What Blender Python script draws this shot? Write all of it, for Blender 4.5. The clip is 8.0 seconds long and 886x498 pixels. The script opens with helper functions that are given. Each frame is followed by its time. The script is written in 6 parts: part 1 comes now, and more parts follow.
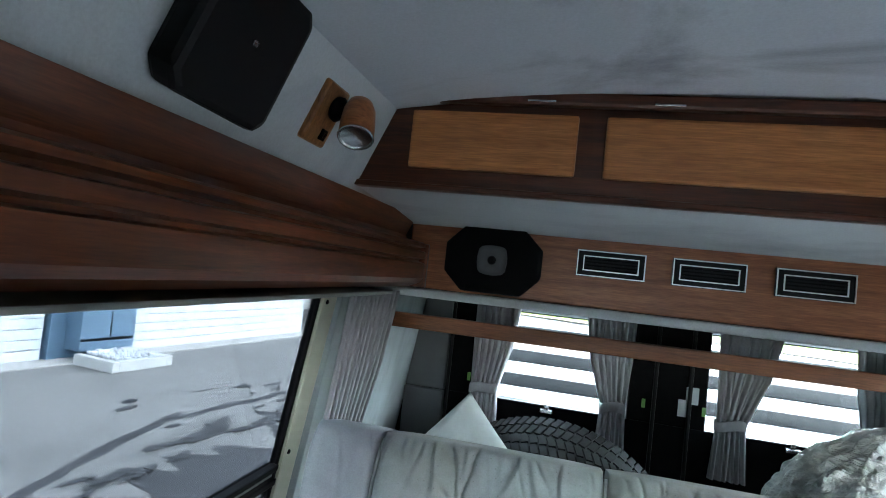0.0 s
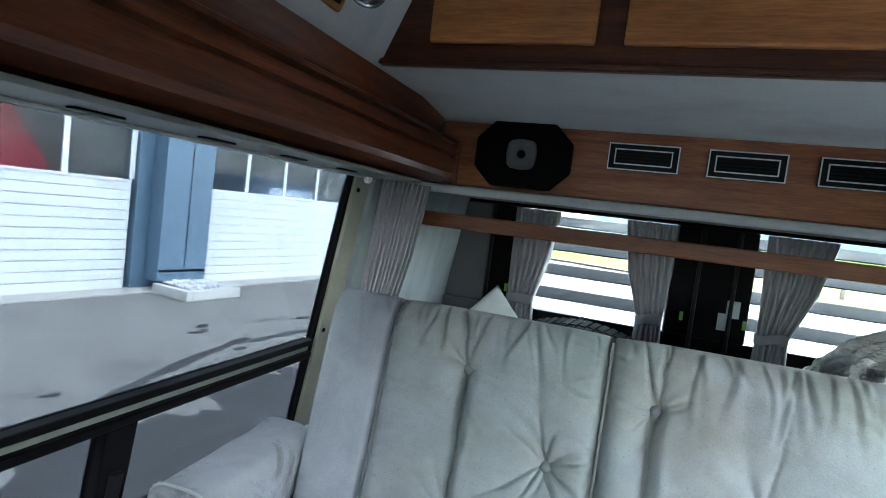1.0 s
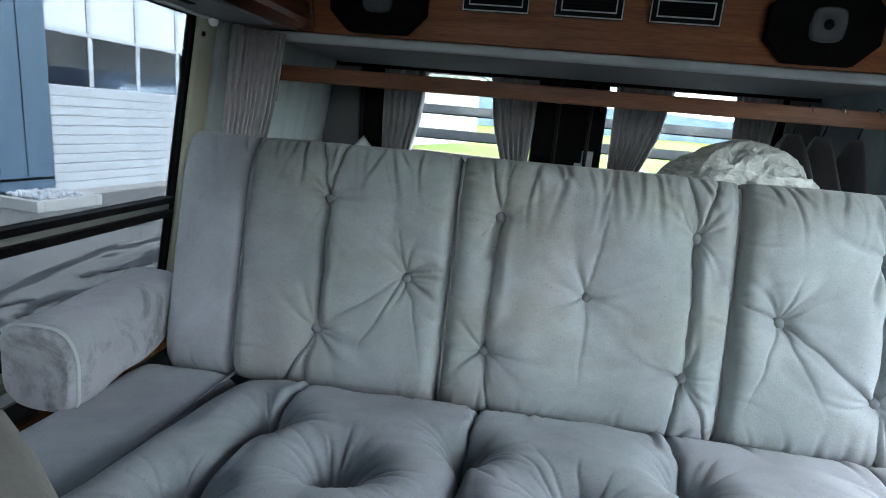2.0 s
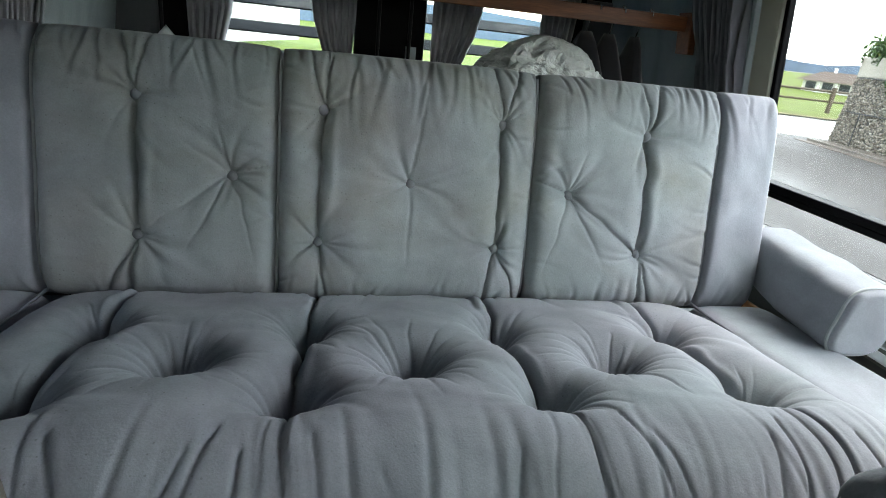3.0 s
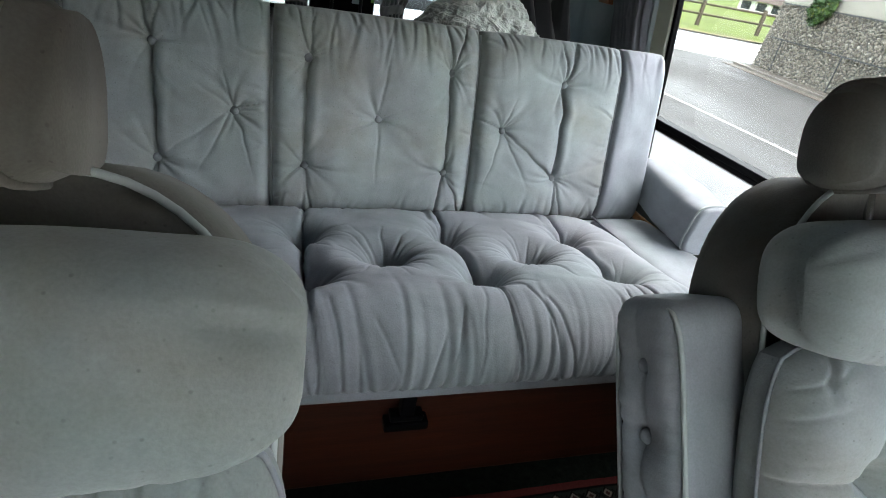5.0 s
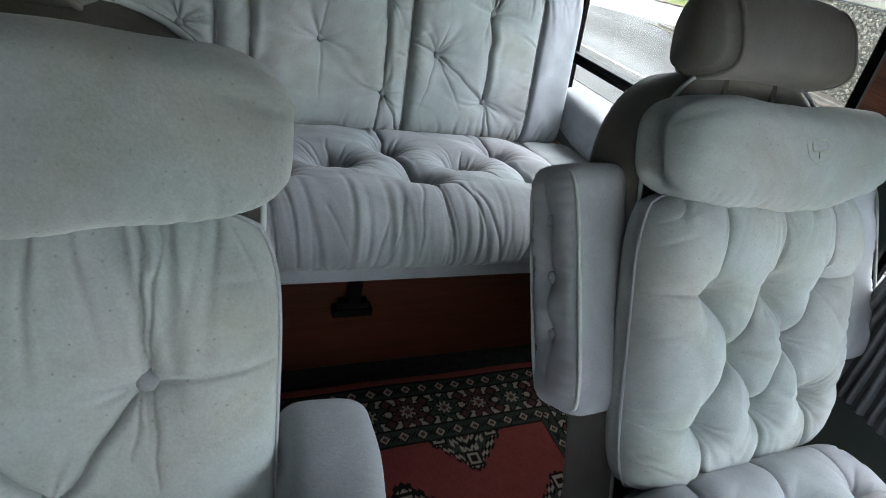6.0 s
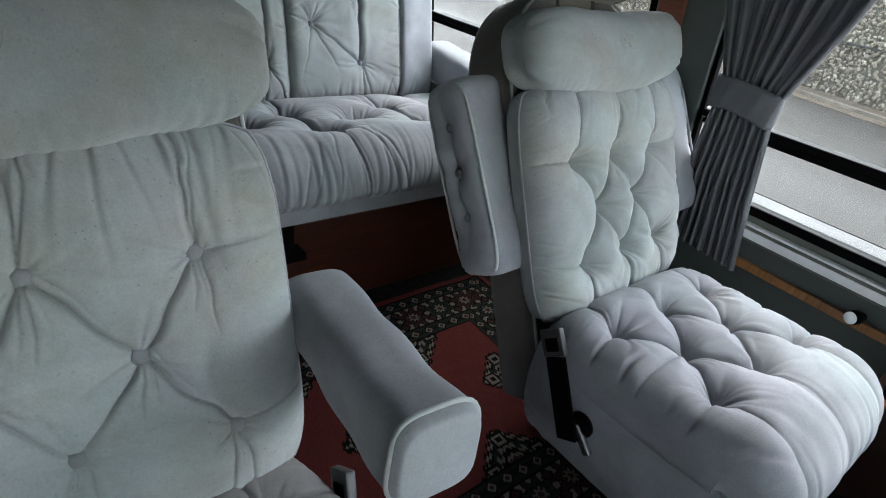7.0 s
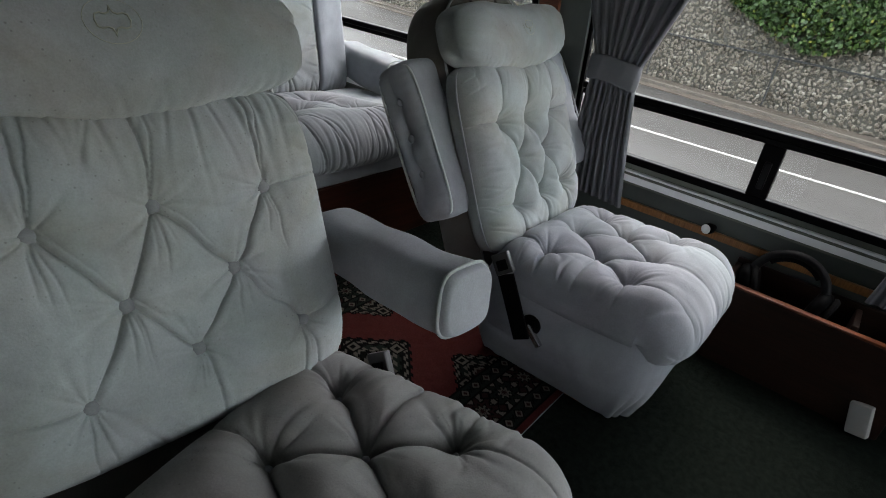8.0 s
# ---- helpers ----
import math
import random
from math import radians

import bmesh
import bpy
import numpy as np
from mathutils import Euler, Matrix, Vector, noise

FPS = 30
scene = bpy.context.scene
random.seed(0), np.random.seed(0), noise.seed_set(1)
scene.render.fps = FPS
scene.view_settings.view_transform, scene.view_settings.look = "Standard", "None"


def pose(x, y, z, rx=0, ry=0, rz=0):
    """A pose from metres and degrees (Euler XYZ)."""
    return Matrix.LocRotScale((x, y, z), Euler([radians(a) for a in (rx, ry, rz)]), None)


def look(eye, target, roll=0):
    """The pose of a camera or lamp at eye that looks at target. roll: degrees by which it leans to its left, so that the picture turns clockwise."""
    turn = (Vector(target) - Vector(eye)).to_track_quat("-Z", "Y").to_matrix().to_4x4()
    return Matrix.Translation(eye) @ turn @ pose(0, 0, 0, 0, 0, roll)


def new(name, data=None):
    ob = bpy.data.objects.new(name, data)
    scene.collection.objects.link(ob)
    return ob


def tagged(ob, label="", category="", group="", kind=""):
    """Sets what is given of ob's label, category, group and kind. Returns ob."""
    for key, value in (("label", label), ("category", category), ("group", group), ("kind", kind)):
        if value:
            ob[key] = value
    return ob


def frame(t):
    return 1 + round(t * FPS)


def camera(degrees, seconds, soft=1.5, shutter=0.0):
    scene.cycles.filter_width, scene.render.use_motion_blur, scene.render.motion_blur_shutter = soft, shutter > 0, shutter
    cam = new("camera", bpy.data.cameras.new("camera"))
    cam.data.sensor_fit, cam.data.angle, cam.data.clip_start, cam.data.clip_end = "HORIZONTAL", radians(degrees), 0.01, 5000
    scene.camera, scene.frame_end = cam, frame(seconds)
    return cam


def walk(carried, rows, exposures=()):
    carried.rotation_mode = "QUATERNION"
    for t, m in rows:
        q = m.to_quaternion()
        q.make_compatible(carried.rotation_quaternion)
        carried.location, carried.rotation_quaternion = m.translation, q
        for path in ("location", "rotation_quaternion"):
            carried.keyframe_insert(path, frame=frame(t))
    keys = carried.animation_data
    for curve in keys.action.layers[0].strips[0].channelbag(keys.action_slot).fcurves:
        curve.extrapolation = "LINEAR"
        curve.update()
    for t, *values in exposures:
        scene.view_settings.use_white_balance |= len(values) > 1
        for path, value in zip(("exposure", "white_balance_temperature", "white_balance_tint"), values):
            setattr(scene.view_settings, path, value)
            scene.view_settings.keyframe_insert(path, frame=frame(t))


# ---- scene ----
cam = camera(77.4, 8.0, soft=1.0)
PATH = [
    (0, (-0.285, 0.217, 1.021), (-0.753, 2.16, 1.095), 6.2),
    (0.5, (-0.255, 0.215, 0.97), (-0.9, 2.108, 0.991), 6.9),
    (1, (-0.2, 0.216, 0.905), (-0.851, 2.102, 0.774), 7.0),
    (1.5, (-0.16, 0.211, 0.859), (-0.691, 2.118, 0.576), 5.8),
    (2, (-0.129, 0.183, 0.804), (-0.355, 2.119, 0.355), 5.1),
    (2.2, (-0.122, 0.169, 0.79), (-0.216, 2.098, 0.271), 5.2),
    (3.3, (-0.112, 0.108, 0.805), (0.357, 1.885, 0.016), 7.0),
    (3.5, (-0.125, 0.09, 0.832), (0.375, 1.834, -0.009), 7.4),
    (4, (-0.147, 0.033, 0.894), (0.386, 1.737, -0.008), 8.2),
    (5.5, (-0.237, -0.173, 0.906), (0.433, 1.421, -0.1), 12.7),
    (6, (-0.257, -0.25, 0.869), (0.556, 1.251, -0.174), 14.3),
    (6.5, (-0.316, -0.333, 0.844), (0.664, 1.077, -0.181), 12.5),
    (7, (-0.402, -0.405, 0.843), (0.747, 0.879, -0.174), 9.5),
    (7.5, (-0.525, -0.465, 0.836), (0.787, 0.673, -0.156), 8.4),
    (8, (-0.661, -0.487, 0.829), (0.777, 0.539, -0.109), 8.8),
]
walk(cam, [(t, look(eye, target, roll)) for t, eye, target, roll in PATH],
     exposures=[(0, 6.30, 6350, 6), (1.0, 6.0, 6350, 6), (1.5, 5.65, 6350, 6), (2.2, 5.3, 6550, 8), (3.5, 4.6, 6950, 8), (5.5, 4.98, 6950, 9), (6.0, 4.92, 6800, 8), (6.5, 4.90, 6800, 8), (7, 4.80, 6850, 9), (7.5, 4.92, 7050, 11), (8, 4.34, 7200, 13)])

# ---- world, sun ----
world = bpy.data.worlds.new("overcast_sky")
scene.world = world
world.use_nodes = True
wn, wl = world.node_tree.nodes, world.node_tree.links
sky = wn.new("ShaderNodeTexSky")
sky.sky_type, sky.sun_disc = "NISHITA", False
sky.sun_elevation, sky.sun_rotation = radians(57), radians(70)
grey = wn.new("ShaderNodeHueSaturation")
grey.inputs["Saturation"].default_value = 0.30
wl.new(sky.outputs[0], grey.inputs["Color"])
wl.new(grey.outputs[0], wn["Background"].inputs["Color"])
wn["Background"].inputs["Strength"].default_value = 0.15
sun = new("sun", bpy.data.lights.new("sun", "SUN"))
sun.data.energy, sun.data.angle, sun.data.color = 0.10, radians(60), (1.0, 0.97, 0.93)
sun.matrix_world = look((4.2, 1.5, 6.9), (0, 0, 0))

# ---- materials ----
def material(name):
    m = bpy.data.materials.new(name)
    m.use_nodes = True
    return m, m.node_tree.nodes, m.node_tree.links, m.node_tree.nodes["Principled BSDF"]


def noise_node(n, l, scale, detail=6.0, rough=0.6, stretch=None, distort=0.0):
    tc = n.new("ShaderNodeTexCoord")
    t = n.new("ShaderNodeTexNoise")
    t.inputs["Scale"].default_value, t.inputs["Detail"].default_value = scale, detail
    t.inputs["Roughness"].default_value, t.inputs["Distortion"].default_value = rough, distort
    mp = n.new("ShaderNodeMapping")
    mp.inputs["Scale"].default_value = stretch or (1, 1, 1)
    l.new(tc.outputs["Object"], mp.inputs["Vector"])
    l.new(mp.outputs[0], t.inputs["Vector"])
    return t


def ramp_node(n, l, src, stops):
    r = n.new("ShaderNodeValToRGB")
    while len(r.color_ramp.elements) < len(stops):
        r.color_ramp.elements.new(0.5)
    for e, (p, c) in zip(r.color_ramp.elements, stops):
        e.position, e.color = p, (*c, 1)
    l.new(src, r.inputs[0])
    return r


def mix_node(n, l, a, b, fac, kind="MIX"):
    m = n.new("ShaderNodeMix")
    m.data_type, m.blend_type = "RGBA", kind
    for sock, v in ((m.inputs[0], fac), (m.inputs[6], a), (m.inputs[7], b)):
        if isinstance(v, (int, float)):
            sock.default_value = v
        elif isinstance(v, tuple):
            sock.default_value = (*v, 1)
        else:
            l.new(v, sock)
    return m.outputs[2]


def bump_node(n, l, b, src, strength, dist=0.002, under=None):
    p = n.new("ShaderNodeBump")
    p.inputs["Strength"].default_value, p.inputs["Distance"].default_value = strength, dist
    l.new(src, p.inputs["Height"])
    if under:
        l.new(under.outputs[0], p.inputs["Normal"])
    l.new(p.outputs[0], b.inputs["Normal"])
    return p


def velour(name, base, mottle=0.16, dots=False, stain=None, soil=None):
    m, n, l, b = material(name)
    dark, lite = tuple(c * (1 - mottle) for c in base), tuple(c * (1 + mottle) for c in base)
    patch = noise_node(n, l, 5.5, 5, 0.65, distort=0.4)
    r = ramp_node(n, l, patch.outputs[0], [(0.34, dark), (0.66, lite)])
    nap = noise_node(n, l, 2.7, 3, 0.55, distort=0.8)
    r1 = ramp_node(n, l, nap.outputs[0], [(0.36, (1.02, 0.985, 1.015)), (0.64, (0.955, 1.012, 0.99))])
    grain = noise_node(n, l, 420, 2, 0.6)
    r2 = ramp_node(n, l, grain.outputs[0], [(0.3, (0.92,) * 3), (0.7, (1.05,) * 3)])
    col = mix_node(n, l, r.outputs[0], r1.outputs[0], 1.0, "MULTIPLY")
    col = mix_node(n, l, col, r2.outputs[0], 1.0, "MULTIPLY")
    if dots:
        tc = n.new("ShaderNodeTexCoord")
        v = n.new("ShaderNodeTexVoronoi")
        v.inputs["Scale"].default_value, v.inputs["Randomness"].default_value = 105, 0.5
        l.new(tc.outputs["Object"], v.inputs["Vector"])
        d = ramp_node(n, l, v.outputs["Distance"], [(0.07, (0.45,) * 3), (0.14, (1.0,) * 3)])
        where = ramp_node(n, l, patch.outputs[0], [(0.36, (0.10,) * 3), (0.62, (0.60,) * 3)])
        col = mix_node(n, l, col, d.outputs[0], where.outputs[0], "MULTIPLY")
    if soil:
        s0 = noise_node(n, l, 4.2, 5, 0.6, (1, 1, 1.4), 0.6)
        col = mix_node(n, l, col, ramp_node(n, l, s0.outputs[0], [(0.46, (1.0,) * 3), (0.72, soil)]).outputs[0], 1.0, "MULTIPLY")
    if stain:
        s1 = noise_node(n, l, 9.0, 7, 0.68, (1, 1.6, 1), 0.5)
        s2 = ramp_node(n, l, s1.outputs[0], [(0.50, (1.0,) * 3), (0.66, stain)])
        col = mix_node(n, l, col, s2.outputs[0], 1.0, "MULTIPLY")
    l.new(col, b.inputs["Base Color"])
    b.inputs["Roughness"].default_value = 0.92
    b.inputs["Specular IOR Level"].default_value = 0.15
    b.inputs["Sheen Weight"].default_value, b.inputs["Sheen Roughness"].default_value = 0.09, 0.4
    soft = noise_node(n, l, 13, 4, 0.55, distort=0.8)
    u = bump_node(n, l, b, soft.outputs[0], 0.16, 0.008)
    bump_node(n, l, b, grain.outputs[0], 0.30, 0.0008, u)
    return m


def wood(name, dark, lite, along="y", rough=0.3, coat=0.3):
    m, n, l, b = material(name)
    st = {"y": (14, 0.9, 14), "x": (0.9, 14, 14), "z": (14, 14, 0.9)}[along]
    g = noise_node(n, l, 4.0, 8, 0.65, st, 0.6)
    r = ramp_node(n, l, g.outputs[0], [(0.28, dark), (0.52, tuple((p + q) / 2 for p, q in zip(dark, lite))), (0.74, lite)])
    f = noise_node(n, l, 30.0, 4, 0.6, st)
    r2 = ramp_node(n, l, f.outputs[0], [(0.35, (0.72,) * 3), (0.65, (1.1,) * 3)])
    big = noise_node(n, l, 2.2, 3, 0.5)
    r3 = ramp_node(n, l, big.outputs[0], [(0.3, (0.75,) * 3), (0.7, (1.15,) * 3)])
    c = mix_node(n, l, r.outputs[0], r2.outputs[0], 1.0, "MULTIPLY")
    l.new(mix_node(n, l, c, r3.outputs[0], 1.0, "MULTIPLY"), b.inputs["Base Color"])
    b.inputs["Roughness"].default_value = rough
    b.inputs["Specular IOR Level"].default_value = 0.35
    b.inputs["Coat Weight"].default_value, b.inputs["Coat Roughness"].default_value = coat * 0.3, 0.18
    bump_node(n, l, b, f.outputs[0], 0.12, 0.001)
    return m


def plain(name, col, rough=0.5, metal=0.0, vary=0.12, scale=9.0, bump=0.1, spec=0.5):
    m, n, l, b = material(name)
    t = noise_node(n, l, scale, 6, 0.65)
    r = ramp_node(n, l, t.outputs[0], [(0.3, tuple(c * (1 - vary) for c in col)), (0.7, tuple(min(1, c * (1 + vary)) for c in col))])
    l.new(r.outputs[0], b.inputs["Base Color"])
    b.inputs["Roughness"].default_value, b.inputs["Metallic"].default_value = rough, metal
    b.inputs["Specular IOR Level"].default_value = spec
    if bump:
        f = noise_node(n, l, scale * 16, 4, 0.6)
        bump_node(n, l, b, f.outputs[0], bump, 0.002)
    return m


def stained_cloth(name, base, stain, lo=0.58, hi=0.72):
    m, n, l, b = material(name)
    t = noise_node(n, l, 2.3, 7, 0.60, (1, 1.4, 1), 0.7)
    r = ramp_node(n, l, t.outputs[0], [(lo, base), (hi, stain)])
    f = noise_node(n, l, 260, 3, 0.6)
    r2 = ramp_node(n, l, f.outputs[0], [(0.3, (0.93,) * 3), (0.7, (1.04,) * 3)])
    l.new(mix_node(n, l, r.outputs[0], r2.outputs[0], 1.0, "MULTIPLY"), b.inputs["Base Color"])
    b.inputs["Roughness"].default_value, b.inputs["Specular IOR Level"].default_value = 0.95, 0.1
    b.inputs["Sheen Weight"].default_value = 0.2
    u = bump_node(n, l, b, t.outputs[0], 0.25, 0.01)
    bump_node(n, l, b, f.outputs[0], 0.2, 0.001, u)
    return m


def pane_glass(name, tint, gloss=0.06):
    m, n, l, b = material(name)
    n.remove(b)
    tr, gl, mx, fr = (n.new("ShaderNodeBsdfTransparent"), n.new("ShaderNodeBsdfGlossy"), n.new("ShaderNodeMixShader"), n.new("ShaderNodeLayerWeight"))
    tr.inputs[0].default_value = (*tint, 1)
    gl.inputs["Roughness"].default_value = 0.02
    fr.inputs["Blend"].default_value = 0.5
    pw, sc = n.new("ShaderNodeMath"), n.new("ShaderNodeMath")
    pw.operation, sc.operation = "POWER", "MULTIPLY_ADD"
    pw.inputs[1].default_value = 4.0
    sc.inputs[1].default_value, sc.inputs[2].default_value = 0.07, gloss * 0.3
    l.new(fr.outputs["Facing"], pw.inputs[0])
    l.new(pw.outputs[0], sc.inputs[0])
    l.new(sc.outputs[0], mx.inputs[0])
    l.new(tr.outputs[0], mx.inputs[1])
    l.new(gl.outputs[0], mx.inputs[2])
    l.new(mx.outputs[0], n["Material Output"].inputs["Surface"])
    return m


VELOUR = velour("blue_grey_velour", (0.266, 0.280, 0.304))
VELOUR_DOT = velour("worn_velour", (0.275, 0.300, 0.306), dots=True, soil=(0.86, 0.79, 0.70))
VELOUR_SEAT = velour("speckled_velour", (0.264, 0.282, 0.302), dots=True)
# grime, plus a lower base colour for the shade on the chair backs
VELOUR_GRIMY_SHADED = velour("grimy_shaded_velour", (0.150, 0.147, 0.140), dots=True, soil=(0.80, 0.72, 0.62))
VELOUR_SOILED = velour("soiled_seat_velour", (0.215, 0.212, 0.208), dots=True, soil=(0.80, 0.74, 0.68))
VELOUR_WORN = velour("stained_velour", (0.280, 0.285, 0.305), stain=(0.42, 0.38, 0.39))
PIPING = plain("piping", (0.345, 0.372, 0.375), 0.7, vary=0.1, scale=30)
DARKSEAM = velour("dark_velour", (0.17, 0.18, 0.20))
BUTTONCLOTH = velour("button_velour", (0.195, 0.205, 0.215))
MAHOGANY = wood("mahogany", (0.055, 0.016, 0.008), (0.24, 0.072, 0.030), "y", 0.32, 0.8)
MAHOGANY_X = wood("mahogany_across", (0.030, 0.009, 0.004), (0.17, 0.050, 0.020), "x", 0.32)
CEDAR_X = wood("cedar_veneer", (0.20, 0.062, 0.024), (0.46, 0.175, 0.07), "x", 0.38, 0.2)
OAK_X = wood("honey_veneer", (0.34, 0.115, 0.034), (0.66, 0.27, 0.088), "x", 0.35, 0.25)
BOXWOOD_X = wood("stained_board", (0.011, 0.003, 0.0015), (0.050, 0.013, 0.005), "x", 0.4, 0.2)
DARKBOX = wood("dark_box_wood", (0.007, 0.003, 0.002), (0.030, 0.011, 0.006), "y", 0.45, 0.1)
RAILWOOD = wood("dark_orange_rail", (0.10, 0.032, 0.011), (0.25, 0.085, 0.028), "x", 0.45, 0.1)
PINE = wood("orange_oak", (0.22, 0.09, 0.03), (0.45, 0.21, 0.08), "z", 0.35, 0.3)
HEADLINER = stained_cloth("headliner", (0.50, 0.53, 0.57), (0.22, 0.22, 0.25), 0.48, 0.70)
SIDECLOTH = stained_cloth("side_cloth", (0.52, 0.56, 0.58), (0.28, 0.32, 0.35), 0.52, 0.82)
JACKET = stained_cloth("dark_jacket_cloth", (0.022, 0.022, 0.024), (0.012, 0.012, 0.013))
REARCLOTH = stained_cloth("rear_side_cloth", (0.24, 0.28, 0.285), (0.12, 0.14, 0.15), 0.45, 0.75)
SILL = plain("grey_green_sill", (0.11, 0.12, 0.105), 0.42, vary=0.08)
GREYFELT = stained_cloth("grey_felt", (0.10, 0.105, 0.11), (0.06, 0.065, 0.07))
BLACK = plain("black_plastic", (0.0025, 0.0025, 0.003), 0.5, vary=0.2, bump=0.05, spec=0.04)
BLACKGLOSS = plain("black_gloss", (0.005, 0.005, 0.006), 0.42, vary=0.1, bump=0, spec=0.14)
BLACKMATT = plain("black_foam", (0.005, 0.005, 0.0055), 0.9, vary=0.2, scale=60, bump=0.4, spec=0.1)
CONE = plain("grey_cone", (0.085, 0.090, 0.094), 0.6, vary=0.1, scale=40)
CHROME = plain("chrome", (0.50, 0.50, 0.51), 0.26, 1.0, vary=0.04, bump=0)
SILVER = plain("silver_line", (0.62, 0.63, 0.64), 0.3, 0.8, vary=0.05, bump=0)
CREAM = plain("olive_cream_paint", (0.33, 0.33, 0.26), 0.45, vary=0.08)
HEADERPAINT = plain("pale_header_paint", (0.20, 0.22, 0.21), 0.5, vary=0.15)
EMBLEM = plain("faded_yellow_thread", (0.315, 0.325, 0.275), 0.9, vary=0.2, scale=40)
GREENPAINT = plain("grey_green_paint", (0.062, 0.076, 0.071), 0.45, vary=0.12)
ALU = plain("bare_aluminium", (0.80, 0.82, 0.84), 0.35, 0.1, vary=0.08)
CURTAIN = velour("curtain_cloth", (0.135, 0.140, 0.152), 0.1)
CURTAIN_L = velour("pale_curtain_cloth", (0.27, 0.27, 0.285), 0.12)
CARPET = plain("green_carpet", (0.008, 0.011, 0.009), 1.0, vary=0.5, scale=70, bump=0.9, spec=0.05)
RUBBER = plain("tyre_rubber", (0.011, 0.0115, 0.0125), 0.75, vary=0.3, scale=20, spec=0.25)
FOIL, n_, l_, b_ = material("crumpled_sheeting")
f1, f2 = noise_node(n_, l_, 5.0, 4, 0.6, (1, 1, 2.2), 2.5), noise_node(n_, l_, 14.0, 4, 0.6, (1.6, 1, 0.7), 1.6)
fr_ = ramp_node(n_, l_, f1.outputs[0], [(0.30, (0.34, 0.36, 0.335)), (0.55, (0.50, 0.52, 0.49)), (0.75, (0.66, 0.67, 0.63))])
l_.new(fr_.outputs[0], b_.inputs["Base Color"])
b_.inputs["Roughness"].default_value = 0.36
bump_node(n_, l_, b_, f2.outputs[0], 0.6, 0.012, bump_node(n_, l_, b_, f1.outputs[0], 0.8, 0.03))
PILLOWCLOTH = plain("pale_pillow_cloth", (0.55, 0.60, 0.58), 0.8, vary=0.12, scale=12)
GLASS = pane_glass("window_glass", (0.56, 0.585, 0.59), 0.04)
GLASS_LEFT = pane_glass("deep_tinted_glass", (0.235, 0.25, 0.26), 0.01)
GLASS_DK = pane_glass("tinted_glass", (0.66, 0.72, 0.74))
BODY = plain("van_body_paint", (0.03, 0.05, 0.045), 0.25)


# ---- building helpers ----
ORIGIN = {}


def obj(name, verts, faces, mat, smooth=True):
    me = bpy.data.meshes.new(name)
    me.from_pydata([tuple(map(float, v)) for v in verts], [], faces)
    me.materials.append(mat)
    if smooth:
        me.polygons.foreach_set("use_smooth", [True] * len(me.polygons))
    me.update()
    return new(name, me)


def thing(name, base, label, category, group="", kind=""):
    e = new(name)
    e.empty_display_size = 0.05
    e.location = base
    ORIGIN[e] = Vector(base)
    return tagged(e, label, category, group, kind)


def under(ob, parent, label=""):
    """Hang a mesh built in world places under a thing that stands unturned at its base."""
    o = ORIGIN.get(parent, Vector((0, 0, 0)))
    ob.data.transform(Matrix.Translation(-o))
    ob.parent = parent
    ORIGIN[ob] = o
    if label:
        ob["label"] = label
    return ob


def link_bm(name, bm, mat, smooth=False):
    me = bpy.data.meshes.new(name)
    bm.to_mesh(me)
    bm.free()
    me.materials.append(mat)
    if smooth:
        me.polygons.foreach_set("use_smooth", [True] * len(me.polygons))
    return new(name, me)


def part(name, bm, mat, parent, label="", smooth=False):
    return under(link_bm(name, bm, mat, smooth), parent, label)


def box(bm, x0, x1, y0, y1, z0, z1, bev=0.003, seg=2):
    m = Matrix.Translation(((x0 + x1) / 2, (y0 + y1) / 2, (z0 + z1) / 2)) @ Matrix.Diagonal((x1 - x0, y1 - y0, z1 - z0, 1))
    g = bmesh.ops.create_cube(bm, size=1, matrix=m)
    if bev:
        es = list({e for v in g["verts"] for e in v.link_edges})
        bmesh.ops.bevel(bm, geom=es, offset=bev, segments=seg, affect="EDGES", profile=0.6)
    return bm


def boxes(*rows, bev=0.003, seg=2):
    bm = bmesh.new()
    for r in rows:
        box(bm, *r, bev=bev, seg=seg)
    return bm


def prism(pts, axis, a, b, bev=0.0):
    """A closed outline in the plane across axis, drawn out from a to b along it."""
    bm = bmesh.new()
    put = {"x": lambda p, q, t: (t, p, q), "y": lambda p, q, t: (p, t, q), "z": lambda p, q, t: (p, q, t)}[axis]
    lo = [bm.verts.new(put(p, q, a)) for p, q in pts]
    hi = [bm.verts.new(put(p, q, b)) for p, q in pts]
    bm.faces.new(lo), bm.faces.new(hi)
    for i in range(len(pts)):
        j = (i + 1) % len(pts)
        bm.faces.new((lo[i], lo[j], hi[j], hi[i]))
    bmesh.ops.recalc_face_normals(bm, faces=bm.faces[:])
    if bev:
        bmesh.ops.bevel(bm, geom=bm.edges[:], offset=bev, segments=2, affect="EDGES", profile=0.6)
    return bm


